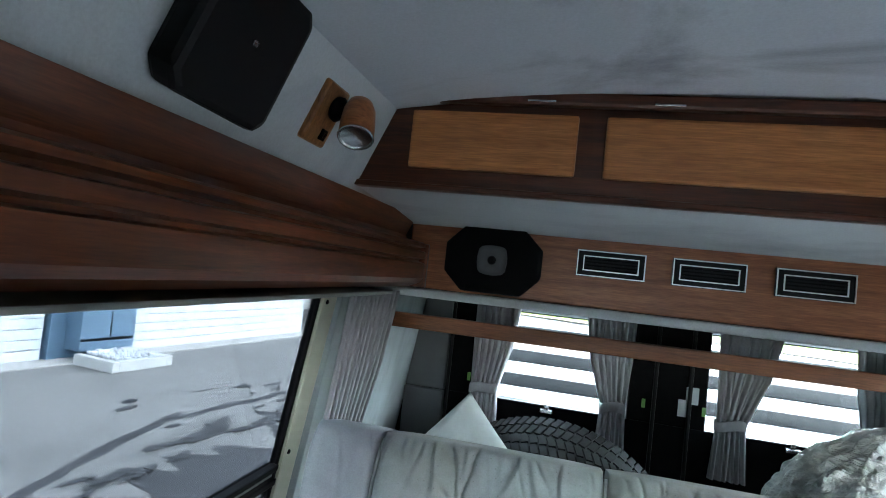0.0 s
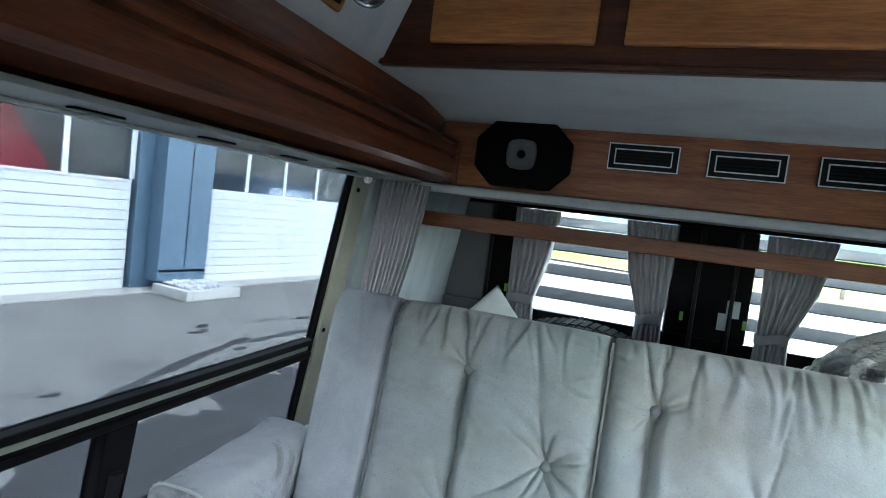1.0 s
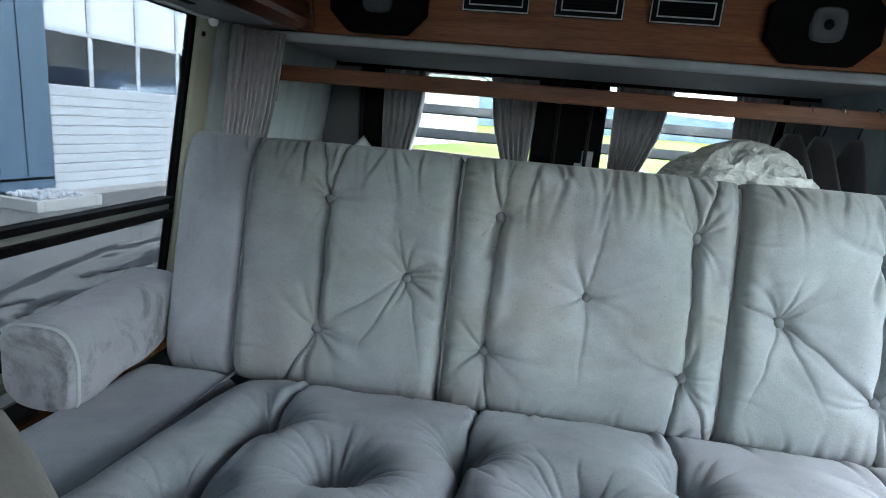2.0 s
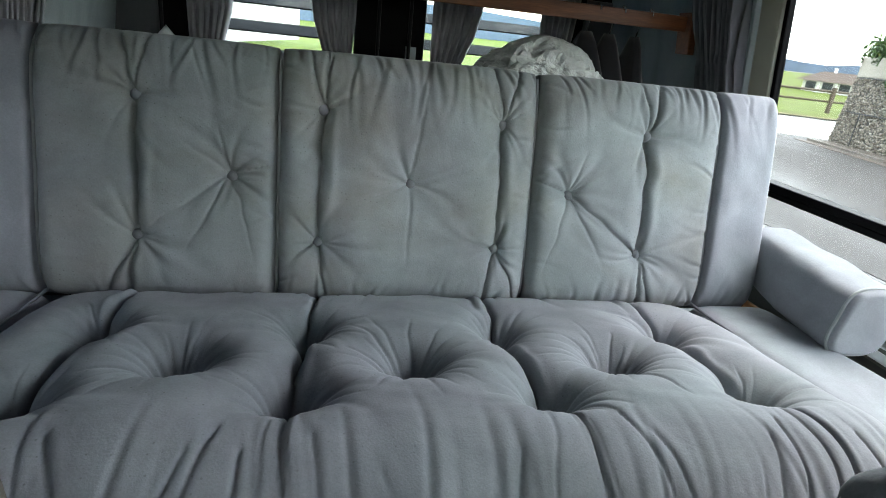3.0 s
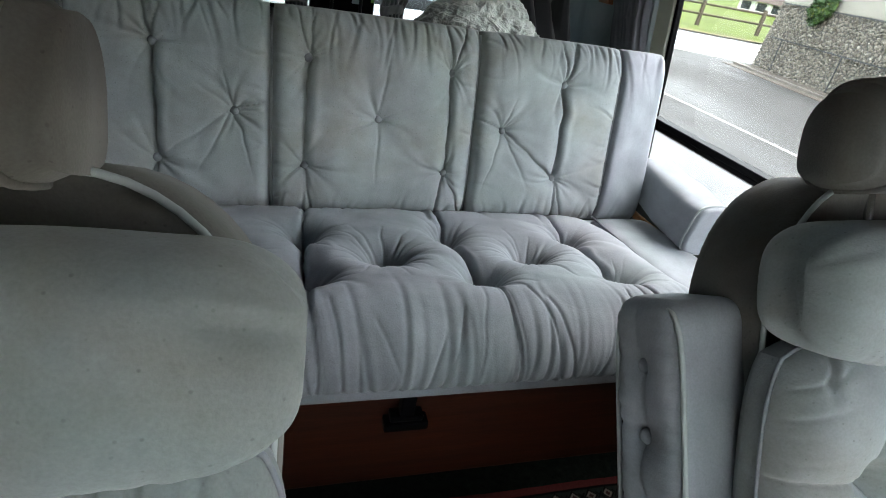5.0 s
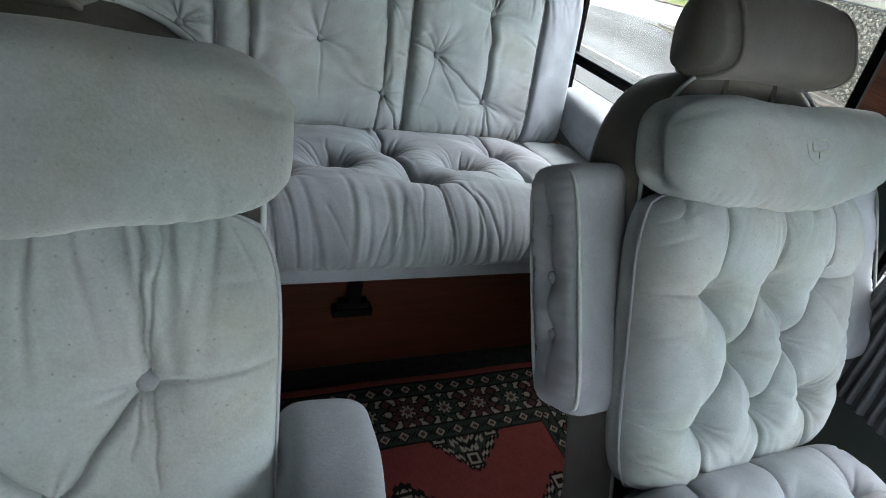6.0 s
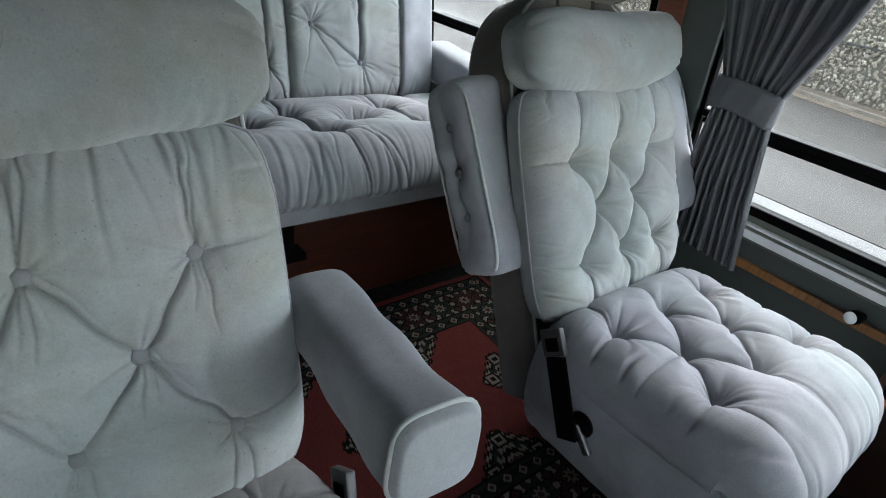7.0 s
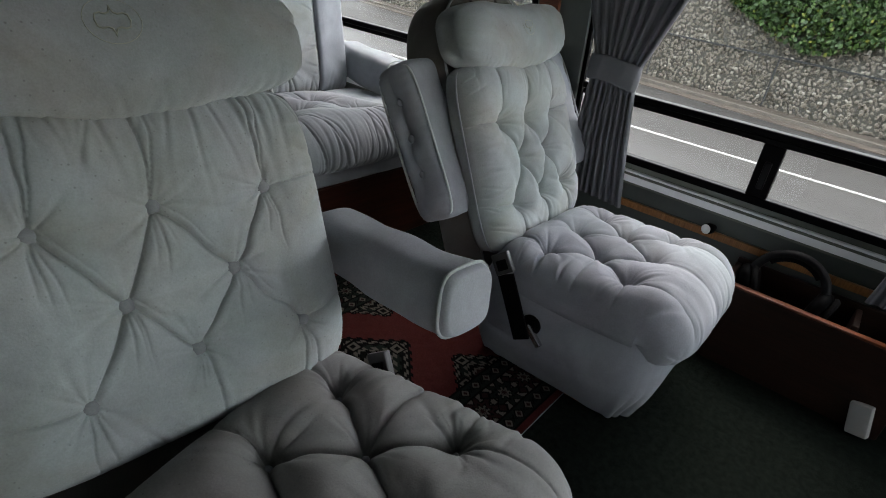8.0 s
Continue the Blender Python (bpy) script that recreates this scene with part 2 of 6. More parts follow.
def tube(points, r, sides=8, closed=False):
    """A round cord along a line of points."""
    p = np.array(points, float)
    n = len(p)
    t = np.roll(p, -1, 0) - np.roll(p, 1, 0) if closed else np.gradient(p, axis=0)
    t /= np.linalg.norm(t, axis=1)[:, None] + 1e-9
    ref = np.array((0.31, 0.22, 0.93)) if abs(t[:, 2]).mean() < 0.8 else np.array((0.93, 0.3, 0.2))
    a = np.cross(t, ref)
    a /= np.linalg.norm(a, axis=1)[:, None] + 1e-9
    b = np.cross(t, a)
    ang = np.linspace(0, 2 * np.pi, sides, endpoint=False)
    v = (p[:, None] + r * (np.cos(ang)[None, :, None] * a[:, None] + np.sin(ang)[None, :, None] * b[:, None])).reshape(-1, 3)
    f = []
    for i in range(n if closed else n - 1):
        k = (i + 1) % n
        for j in range(sides):
            q = (j + 1) % sides
            f.append((i * sides + j, i * sides + q, k * sides + q, k * sides + j))
    if not closed:
        f += [tuple(range(sides))[::-1], tuple((n - 1) * sides + j for j in range(sides))]
    return v, f


def cord(name, points, r, mat, parent, closed=False, label=""):
    v, f = tube(points, r, closed=closed)
    return under(obj(name, v, f, mat), parent, label)


def lathe(profile, sides=24, axis="z"):
    """Radius and height pairs turned round the z axis."""
    ang = np.linspace(0, 2 * np.pi, sides, endpoint=False)
    v = [(r * math.cos(a), r * math.sin(a), z) for r, z in profile for a in ang]
    f = []
    for i in range(len(profile) - 1):
        for j in range(sides):
            k = (j + 1) % sides
            f.append((i * sides + j, i * sides + k, (i + 1) * sides + k, (i + 1) * sides + j))
    f += [tuple(range(sides))[::-1], tuple((len(profile) - 1) * sides + j for j in range(sides))]
    return np.array(v), f


def turned(verts, m):
    m = np.array(m)
    return np.asarray(verts) @ m[:3, :3].T + m[:3, 3]


# ---- upholstery ----
def dist_seg(U, V, a, b):
    ax, ay, bx, by = *a, *b
    dx, dy = bx - ax, by - ay
    t = np.clip(((U - ax) * dx + (V - ay) * dy) / (dx * dx + dy * dy + 1e-12), 0, 1)
    return np.hypot(U - ax - t * dx, V - ay - t * dy), t


def wander(U, V, size, seed, octaves=4):
    r = np.random.RandomState(seed)
    U, V = np.asarray(U, float), np.asarray(V, float)
    out = np.zeros_like(U)
    for o in range(octaves):
        for _ in range(4):
            a, ph = r.uniform(0, 2 * np.pi, 2)
            k = 2 * np.pi / size * (1.8 ** o) * r.uniform(0.7, 1.3)
            out += np.sin(k * (U * np.cos(a) + V * np.sin(a)) + ph) / (1.9 ** o) / 4
    return out


def swell(U, V, W, H, T, power, buttons, creases, pleats, seed, wrinkle=0.0035, lumps=0.004, quilt=None):
    """Height of a stuffed, tufted face over its width and length."""
    s, t = np.clip(2 * U / W, -1, 1), np.clip(2 * V / H, -1, 1)
    pu, pv = power
    h = T * np.sqrt(np.clip(1 - np.abs(s) ** pu, 0, 1)) * np.sqrt(np.clip(1 - np.abs(t) ** pv, 0, 1))
    inside = np.clip(np.minimum((1 - np.abs(s)) * W, (1 - np.abs(t)) * H) / 0.05, 0, 1)
    h = h + lumps * inside * wander(U, V, 0.22, seed, 3)
    if quilt:
        # stuffed diamonds: the face rises roundly from every tuck
        uq, vq = U + 0.003 * wander(U, V, 0.07, seed + 5, 2), V + 0.003 * wander(U, V, 0.07, seed + 6, 2)
        drop = np.zeros_like(h)
        for segs, deep, reach in quilt:
            for a, b in segs:
                drop = np.maximum(drop, deep * np.clip(1 - dist_seg(uq, vq, a, b)[0] / reach, 0, 1) ** 2.2)
        h = h - drop * (0.1 + 0.9 * inside)
    r = np.random.RandomState(seed + 7)
    for bu, bv, depth, size in buttons:
        d = np.hypot(U - bu, V - bv)
        th = np.arctan2(V - bv, U - bu)
        h = h - depth * np.exp(-d / size)
        star = sum(np.clip(np.cos(th - a0 + 6 * bend_ * d), 0, 1) ** r.uniform(60, 260) * r.uniform(0.4, 1.0) for a0, bend_ in zip(r.uniform(0, 2 * np.pi, 11), r.uniform(-1, 1, 11)))
        h = h - wrinkle * star * np.exp(-d / 0.055) * np.clip(d / 0.012, 0, 1)
    fold, ridge = np.zeros_like(h), np.zeros_like(h)
    uw = U + 0.004 * wander(U, V, 0.08, seed + 3, 2)
    for a, b, depth, width in creases:
        d, q = dist_seg(uw, V, a, b)
        held = abs(b[1]) > 0.42 * H or abs(b[0]) > 0.46 * W or any(math.hypot(b[0] - k[0], b[1] - k[1]) < 0.006 for k in buttons)
        deep = depth * (1 - 0.25 * q) if held else 0.75 * depth * (1 - q) ** 0.8
        side = (b[0] - a[0]) * (V - a[1]) - (b[1] - a[1]) * (uw - a[0]) > 0
        fold = np.maximum(fold, deep * (1.25 * np.exp(-d / (0.45 * width)) + 0.16 * np.exp(-(d / (3.4 * width)) ** 2)))
        ridge = np.maximum(ridge, np.where(side, 0.16 * deep * np.exp(-((d - 2.2 * width) / (1.3 * width)) ** 2), 0))
    near = np.full_like(h, 1.0)
    for bu, bv, *_ in buttons:
        near = np.minimum(near, np.hypot(U - bu, V - bv))
    h = h - fold * np.clip(near / 0.014, 0.1, 1) + ridge
    for edge, amp, reach, pitch in pleats:
        e = np.clip({"top": H / 2 - V, "bottom": V + H / 2, "left": U + W / 2, "right": W / 2 - U}[edge], 0, 9)
        along, span = (U, W) if edge in ("top", "bottom") else (V, H)
        rp = np.random.RandomState(seed + 11 + len(edge))
        for p in np.arange(-span / 2, span / 2, pitch):
            p = p + rp.uniform(-0.6, 0.6) * pitch
            k, ln = 0.12 + 0.88 * rp.rand() ** 2.0, reach * rp.uniform(0.45, 1.7)
            w = rp.uniform(0.0018, 0.0030) * (1 + 0.5 * k) * (1 + 0.5 * np.clip(e / ln, 0, 2))
            c = along - p - rp.uniform(-0.28, 0.28) * e - 0.006 * np.sin(e / ln * 2.2 + rp.uniform(0, 6))
            fade = np.exp(-(e / ln) ** 2) * np.clip(e / 0.008, 0.2, 1)
            h = h - amp * k * fade * (np.exp(-(c / w) ** 2) - 0.42 * np.exp(-((c - 2 * w) / (1.4 * w)) ** 2))
    return h


def graded(n, k=0.6):
    a = np.linspace(-1, 1, n)
    return (1 - k) * a + k * np.sin(a * np.pi / 2)


def cushion(name, W, H, T, mat, place, n=(90, 110), depth=0.05, power=(10, 10), buttons=(), creases=(), pleats=(), seed=1, corner=0.08,
            wrinkle=0.0035, lumps=0.004, quilt=None):
    """A stuffed pad: a swelling face on a box of that depth behind it. place(u, v, h) gives world places."""
    nu, nv = n
    S, Tt = np.meshgrid(graded(nu), graded(nv))
    U, V = S * W / 2, Tt * H / 2
    h = swell(U, V, W, H, T, power, buttons, creases, pleats, seed, wrinkle, lumps, quilt)
    X, Y = U * np.sqrt(1 - corner * Tt ** 6), V * np.sqrt(1 - corner * S ** 6)
    front = place(X, Y, h).reshape(-1, 3)
    ring = [j for j in range(nu)] + [i * nu + nu - 1 for i in range(1, nv)] + [(nv - 1) * nu + j for j in range(nu - 2, -1, -1)] + [i * nu for i in range(nv - 2, 0, -1)]
    xs, ys = X.reshape(-1)[ring], Y.reshape(-1)[ring]
    verts, f = [front], [(i * nu + j, i * nu + j + 1, (i + 1) * nu + j + 1, (i + 1) * nu + j) for i in range(nv - 1) for j in range(nu - 1)]
    prev, base, m = ring, nu * nv, len(ring)
    for k, (shrink, z) in enumerate(((1.0, -0.3), (1.0, -0.7), (0.985, -0.94), (0.95, -1.0))):
        verts.append(place(xs * shrink, ys * shrink, np.full(m, z * depth)))
        cur = list(range(base, base + m))
        f += [(prev[(i + 1) % m], prev[i], cur[i], cur[(i + 1) % m]) for i in range(m)]
        prev, base = cur, base + m
    f.append(tuple(prev))
    ob = obj(name, np.vstack(verts), f, mat)
    edge = place(xs * 1.004, ys * 1.004, np.zeros(m))
    heights = lambda u, v: swell(np.array([u]), np.array([v]), W, H, T, power, buttons, creases, pleats, seed, wrinkle, lumps, quilt)[0]
    return ob, edge, heights


def plane_place(origin, across, up):
    o, a, u = np.array(origin, float), np.array(across, float), np.array(up, float)
    a, u = a / np.linalg.norm(a), u / np.linalg.norm(u)
    nrm = np.cross(a, u)
    return lambda x, y, h: o + np.asarray(x)[..., None] * a + np.asarray(y)[..., None] * u + np.asarray(h)[..., None] * nrm


def roll_place(centre_x, back, front, radius, drop, sink=0.0):
    """Lengthwise places for a seat whose face runs forward, over a round edge, and down. back and front are (y, z) of the flat part's ends."""
    (yb, zb), (yf, zf) = back, front
    flat = math.hypot(yf - yb, zf - zb)
    arc = radius * math.pi / 2
    total = flat + arc + drop
    d = np.array(((yf - yb) / flat, (zf - zb) / flat))
    nrm = np.array((d[1], -d[0]))
    nrm = nrm if nrm[1] > 0 else -nrm

    def place(x, y, h):
        q = total / 2 - np.asarray(y)
        x, h = np.asarray(x), np.asarray(h)
        a = np.clip((q - flat) / radius, 0, math.pi / 2)
        over = np.clip(q - flat - arc, 0, None)
        q0 = np.minimum(q, flat)
        tang = np.stack([d[0] * np.cos(a) - nrm[0] * np.sin(a), d[1] * np.cos(a) - nrm[1] * np.sin(a)], -1)
        norm = np.stack([nrm[0] * np.cos(a) + d[0] * np.sin(a), nrm[1] * np.cos(a) + d[1] * np.sin(a)], -1)
        c = np.array((yf, zf)) - radius * nrm
        yz = np.array((yb, zb)) + q0[..., None] * d
        yz = np.where((a > 0)[..., None], c + radius * norm, yz) + over[..., None] * tang + h[..., None] * norm
        return np.concatenate([(centre_x + x)[..., None], yz], -1)
    return place, total


def add_buttons(pad, buttons, place, heights, r, mat, lift=0.006):
    prof = [(0.0005, -0.008), (r * 0.85, -0.007), (r, -0.001), (r * 0.93, 0.003), (r * 0.65, 0.0062), (r * 0.3, 0.0076), (0.0006, 0.008)]
    v0, f0 = lathe(prof, 14)
    for bu, bv, *_ in buttons:
        h = heights(bu, bv) + lift
        o = place(np.array(bu), np.array(bv), np.array(h))
        e1 = place(np.array(bu + 0.01), np.array(bv), np.array(h)) - o
        e2 = place(np.array(bu), np.array(bv + 0.01), np.array(h)) - o
        e1, e2 = e1 / np.linalg.norm(e1), e2 / np.linalg.norm(e2)
        e3 = np.cross(e1, e2)
        under(obj("button", o + v0[:, :1] * e1 + v0[:, 1:2] * e2 + v0[:, 2:] * e3, f0, mat), pad)


# ---- the van: floor, walls, roof ----
FRONT, REAR = -1.95, 2.08


def lean(z):
    return 0.86 - 0.149 * (max(z, 0.38) - 0.38)


def wall_bm(side, *rows, bev=0.003):
    """Boxes against a side wall: in and out of the wall, along it, and up."""
    bm = boxes(*rows, bev=bev)
    for v in bm.verts:
        v.co.x = side * (lean(v.co.z) + v.co.x)
    if side < 0:
        bmesh.ops.reverse_faces(bm, faces=bm.faces[:])
    return bm


def struct(name, bm, mat, label="", smooth=False):
    return tagged(link_bm(name, bm, mat, smooth), label, kind="structure")


struct("floor", boxes((-0.90, 0.90, FRONT, REAR, -0.06, 0.0), bev=0), CARPET, "dark green carpeted van floor")
WIN = [(-0.85, 0.20), (0.36, 1.245)]
for side, nm in ((-1, "left"), (1, "right")):
    w = thing("wall_" + nm, (0, 0, 0), "van side wall in dark green trim and painted metal", "wall", kind="structure")
    part("lower_panel", wall_bm(side, (0.0, 0.06, FRONT, REAR, 0.0, 0.33), bev=0), GREENPAINT, w)
    part("sill", wall_bm(side, (-0.022, 0.010, FRONT, 1.30, 0.33, 0.362), (-0.005, 0.010, FRONT, 1.30, 0.362, 0.384)), CREAM if side < 0 else SILL, w, "olive painted window sill")
    part("sill_strip", wall_bm(side, (-0.026, -0.0225, FRONT, 1.28, 0.338, 0.356), bev=0.001), ALU, w, "bare aluminium strip")
    if side > 0:
        part("sill_strip", wall_bm(side, (-0.0225, -0.0055, FRONT, 1.28, 0.3625, 0.3675), bev=0.001), ALU, w, "bare aluminium strip")
    part("trim_strip", wall_bm(side, (-0.012, 0.0, FRONT, 1.30, 0.262, 0.282)), PINE, w, "orange wooden trim strip")
    part("middle_pillar", wall_bm(side, (-0.015, 0.008, 0.20, 0.36, 0.384, 0.99)), GREENPAINT, w)
    part("pillar_board", wall_bm(side, (-0.030, -0.0155, 0.285, 0.345, 0.30, 0.99)), MAHOGANY, w, "reddish brown wooden pillar board")
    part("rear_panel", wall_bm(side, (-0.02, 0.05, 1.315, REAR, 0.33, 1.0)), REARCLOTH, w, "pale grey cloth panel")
    part("rear_pillar", wall_bm(side, (-0.012, 0.008, 1.245, 1.312, 0.384, 0.985), bev=0.006), CREAM, w, "olive cream painted metal pillar")
    part("front_pillar", wall_bm(side, (-0.015, 0.008, -0.98, -0.85, 0.384, 0.99)), GREENPAINT, w)
    part("header", wall_bm(side, (-0.02, 0.010, FRONT, REAR, 0.965, 1.02), bev=0.006), HEADERPAINT, w)
    part("upper_skin", wall_bm(side, (0.0, 0.05, FRONT, REAR, 1.02, 1.42), bev=0), BODY, w)

    # unseen filler panel, added to keep side light off the aisle
    if side < 0:
        part("unseen_light_block", wall_bm(side, (-0.012, 0.05, -0.85, 0.20, 0.384, 0.965), bev=0), GREENPAINT, w)
    for k, (y0, y1) in enumerate(WIN + [(-1.80, -0.98)]):
        if side < 0 and k == 0:
            continue
        wi = thing("window_%s_%d" % (nm, k + 1), (0, 0, 0), "black framed van side window with a sliding lower pane", "window", kind="structure")
        f = 0.022
        part("window_frame", wall_bm(side, (-0.014, 0.016, y0, y1, 0.384, 0.384 + f), (-0.014, 0.016, y0, y1, 0.960, 0.968),
                                     (-0.010, 0.012, y0, y0 + f, 0.384 + f, 0.960), (-0.006, 0.010, y1 - 0.012, y1, 0.384 + f, 0.960)), BLACK, wi)
        zr = 0.540 if side > 0 else 0.566
        gap = 0.002 if side > 0 else 0.014
        z2 = zr + 0.014 + gap
        z3 = z2 + (0.017 if side > 0 else 0.013)
        part("rail", wall_bm(side, (-0.020, 0.014, y0 + f, y1 - f, zr, zr + 0.014), (-0.028 if side > 0 else -0.018, 0.010, y0 + f, y1 - f, z2, z3)), BLACK, wi)
        if side < 0:
            part("rail_channel", wall_bm(side, (-0.008, 0.008, y0 + f, y1 - f, zr + 0.0145, z2 - 0.0005), bev=0), SILL, wi, "grey metal channel between the rails")
        c = y0 + 0.527 if k != 1 else 0.775
        post = part("slider_post", wall_bm(side, (-0.016, 0.012, c - 0.024, c + 0.024, 0.384 + f, zr - 0.001)), BLACK, wi)
        part("catch", wall_bm(side, (-0.028, -0.0165, c - 0.010, c + 0.006, 0.43, 0.50)), BLACKGLOSS, post)
        for z0, z1 in ((0.406, zr), (z3, 0.960)):
            g = part("pane", wall_bm(side, (0.000, 0.004, y0 + f, y1 - 0.012, z0, z1), bev=0), GLASS if side > 0 else GLASS_LEFT, wi)
            g.visible_shadow = False

    b = thing("side_beam", (0, 0, 0), "varnished dark mahogany pelmet beam above the side windows", "beam", kind="structure")
    prof = [(0.785, 0.968), (0.655, 0.974), (0.628, 0.986), (0.621, 0.996), (0.621, 1.030), (0.634, 1.033), (0.634, 1.038), (0.621, 1.041),
            (0.621, 1.056), (0.634, 1.059), (0.634, 1.064), (0.621, 1.067), (0.622, 1.074), (0.630, 1.078), (0.668, 1.080), (0.672, 1.092), (0.652, 1.136), (0.80, 1.136), (0.81, 0.985)]
    part("pelmet", prism([(side * x, z) for x, z in prof], "y", FRONT, 1.445, 0.0), MAHOGANY, b)
    part("pelmet_end", boxes((min(side * 0.615, side * 0.79), max(side * 0.615, side * 0.79), 1.4455, 1.4595, 0.975, 1.075)), MAHOGANY, b)
    tray = part("under_tray", boxes((min(side * 0.640, side * 0.790), max(side * 0.640, side * 0.790), FRONT, 1.30, 0.9600, 0.9665), bev=0.002), HEADERPAINT, b, "grey-green painted metal below the pelmet")
    for y_ in np.arange(-1.5, 1.2, 0.16):
        part("slot", boxes((min(side * 0.690, side * 0.704), max(side * 0.690, side * 0.704), y_, y_ + 0.052, 0.9575, 0.9598), bev=0.001), BLACK, tray, "dark oblong slot")
    part("light_strip", boxes((min(side * 0.742, side * 0.756), max(side * 0.742, side * 0.756), FRONT, 1.245, 0.9560, 0.9598), bev=0.001), SIDECLOTH, tray, "pale edge strip")
    up = struct("upper_wall", prism([(side * 0.671, 1.137), (side * 0.604, 1.290), (side * 0.640, 1.310), (side * 0.720, 1.137)], "y", FRONT, 1.60), SIDECLOTH,
                "stained pale grey cloth upper wall")

# ceiling, gently arched
xs = np.linspace(-0.70, 0.70, 25)
top = [(x, 1.322 - 0.036 * (abs(x) / 0.605) ** 2.4) for x in xs]
ceil = prism([(x, z) for x, z in top] + [(x, 1.42) for x in xs[::-1]], "y", FRONT, 1.62)
struct("ceiling", ceil, HEADLINER, "stained grey cloth headliner", smooth=False)
struct("roof_skin", boxes((-0.80, 0.80, FRONT - 0.05, REAR + 0.05, 1.422, 1.46), bev=0.0), BODY)
fw = thing("front_wall", (0, 0, 0), "dark bulkhead below and above the windscreen", "wall", kind="structure")
part("bulkhead", boxes((-0.9, 0.9, FRONT - 0.06, FRONT, 0.0, 0.54), bev=0), BLACK, fw)
part("screen_header", boxes((-0.9, 0.9, FRONT - 0.06, FRONT, 1.06, 1.42), bev=0), BLACK, fw)
ws = part("windscreen", boxes((-0.86, 0.86, FRONT - 0.05, FRONT - 0.045, 0.54, 1.06), bev=0), GLASS, fw)
ws.visible_shadow = False

# cloth soffit and the box above the rear doors
struct("soffit", prism([(1.118, 1.150), (1.462, 1.121), (1.462, 1.135), (1.118, 1.165)], "x", -0.665, 0.665), SIDECLOTH, "pale grey cloth soffit below the locker")
struct("rear_box", boxes((-0.74, 0.74, 1.4845, REAR, 0.966, 1.42), bev=0), GREYFELT)
struct("cloth_lip", boxes((-0.74, 0.74, 1.452, 1.4835, 0.952, 0.972), bev=0.007, seg=3), SIDECLOTH, "soft grey cloth roll below the panel", smooth=True)

# rear speaker panel
sp = thing("speaker_panel", (0, 1.4625, 0.974), "cedar veneered panel with air vents above the rear doors", "panel", kind="structure")
part("board", boxes((-0.664, 0.664, 1.4625, 1.484, 0.974, 1.1345)), CEDAR_X, sp)


def air_vent(x, z):
    v = thing("air_vent", (x, 1.4615, z), "black rectangular air vent with two silver outlines", "vent", "air vents in the rear panel")
    w, h = 0.0715, 0.029
    part("plate", boxes((x - w, x + w, 1.4535, 1.4620, z - h, z + h), bev=0.002), BLACKGLOSS, v)

    def line(name, a, b, t, y):
        part(name, boxes((x - a, x + a, y, y + 0.003, z + b - t, z + b), (x - a, x + a, y, y + 0.003, z - b, z - b + t),
                         (x - a, x - a + t, y, y + 0.003, z - b + t, z + b - t), (x + a - t, x + a, y, y + 0.003, z - b + t, z + b - t), bev=0), SILVER, v)
    line("outer_line", w - 0.001, h - 0.001, 0.0022, 1.4515)
    line("inner_line", w - 0.014, h - 0.0125, 0.0022, 1.4510)
    part("grille", boxes(*[(x - w + 0.017, x + w - 0.017, 1.4522, 1.4534, z - h + 0.016 + k * 0.007, z - h + 0.019 + k * 0.007) for k in range(4)], bev=0), BLACKMATT, v)


for k in range(3):
    air_vent(-0.211 + k * 0.1955, 1.069)


def speaker(x, z):
    s = thing("loudspeaker", (x, 1.462, z), "black octagonal loudspeaker with a grey cone", "loudspeaker", "loudspeakers in the rear panel")
    a, b, c = 0.108, 0.074, 0.042
    octo = [(-a, -b + c), (-a + c, -b), (a - c, -b), (a, -b + c), (a, b - c), (a - c, b), (-a + c, b), (-a, b - c)]
    bm = prism([(x + p, z + q) for p, q in octo], "y", 1.432, 1.4622, 0.008)
    part("housing", bm, BLACKMATT, s, smooth=False)
    prof = [(0.0005, 0.004), (0.010, 0.005), (0.016, 0.002), (0.024, 0.000), (0.030, 0.001), (0.033, 0.004), (0.0335, -0.004)]
    v, f = lathe(prof, 28)
    m = Matrix.Translation((x, 1.430, z)) @ Euler((radians(90), 0, 0)).to_matrix().to_4x4()
    v = np.array(v)
    q = np.maximum(np.abs(v[:, 0]), np.abs(v[:, 1])) + 1e-9
    rr = np.hypot(v[:, 0], v[:, 1]) + 1e-9
    v[:, :2] *= (0.45 + 0.55 * rr / q)[:, None]
    under(obj("cone", turned(v, m), f, CONE), s, "grey cone")
    v, f = lathe([(0.0005, 0.010), (0.006, 0.009), (0.010, 0.005), (0.010, 0.002)], 18)
    under(obj("dust_cap", turned(v, m), f, BLACKGLOSS), s)


speaker(-0.464, 1.053)
speaker(0.445, 1.053)

# overhead locker with three doors
lk = thing("overhead_locker", (0, 1.10, 1.15), "dark mahogany overhead locker with three honey coloured doors", "locker")
bm = boxes((-0.672, 0.672, 1.104, 1.150, 1.150, 1.345), bev=0.002)
part("face", bm, MAHOGANY_X, lk)
part("top_moulding", boxes((-0.60, 0.60, 1.085, 1.1035, 1.296, 1.318), bev=0.005), MAHOGANY_X, lk)
part("bottom_moulding", boxes((-0.668, 0.668, 1.096, 1.1035, 1.150, 1.160), bev=0.003), MAHOGANY_X, lk)
for x0, x1 in ((-0.572, -0.300), (-0.258, 0.258), (0.300, 0.572)):
    part("door", boxes((x0, x1, 1.090, 1.1035, 1.186, 1.283), bev=0.005), OAK_X, lk, "honey coloured veneered door")
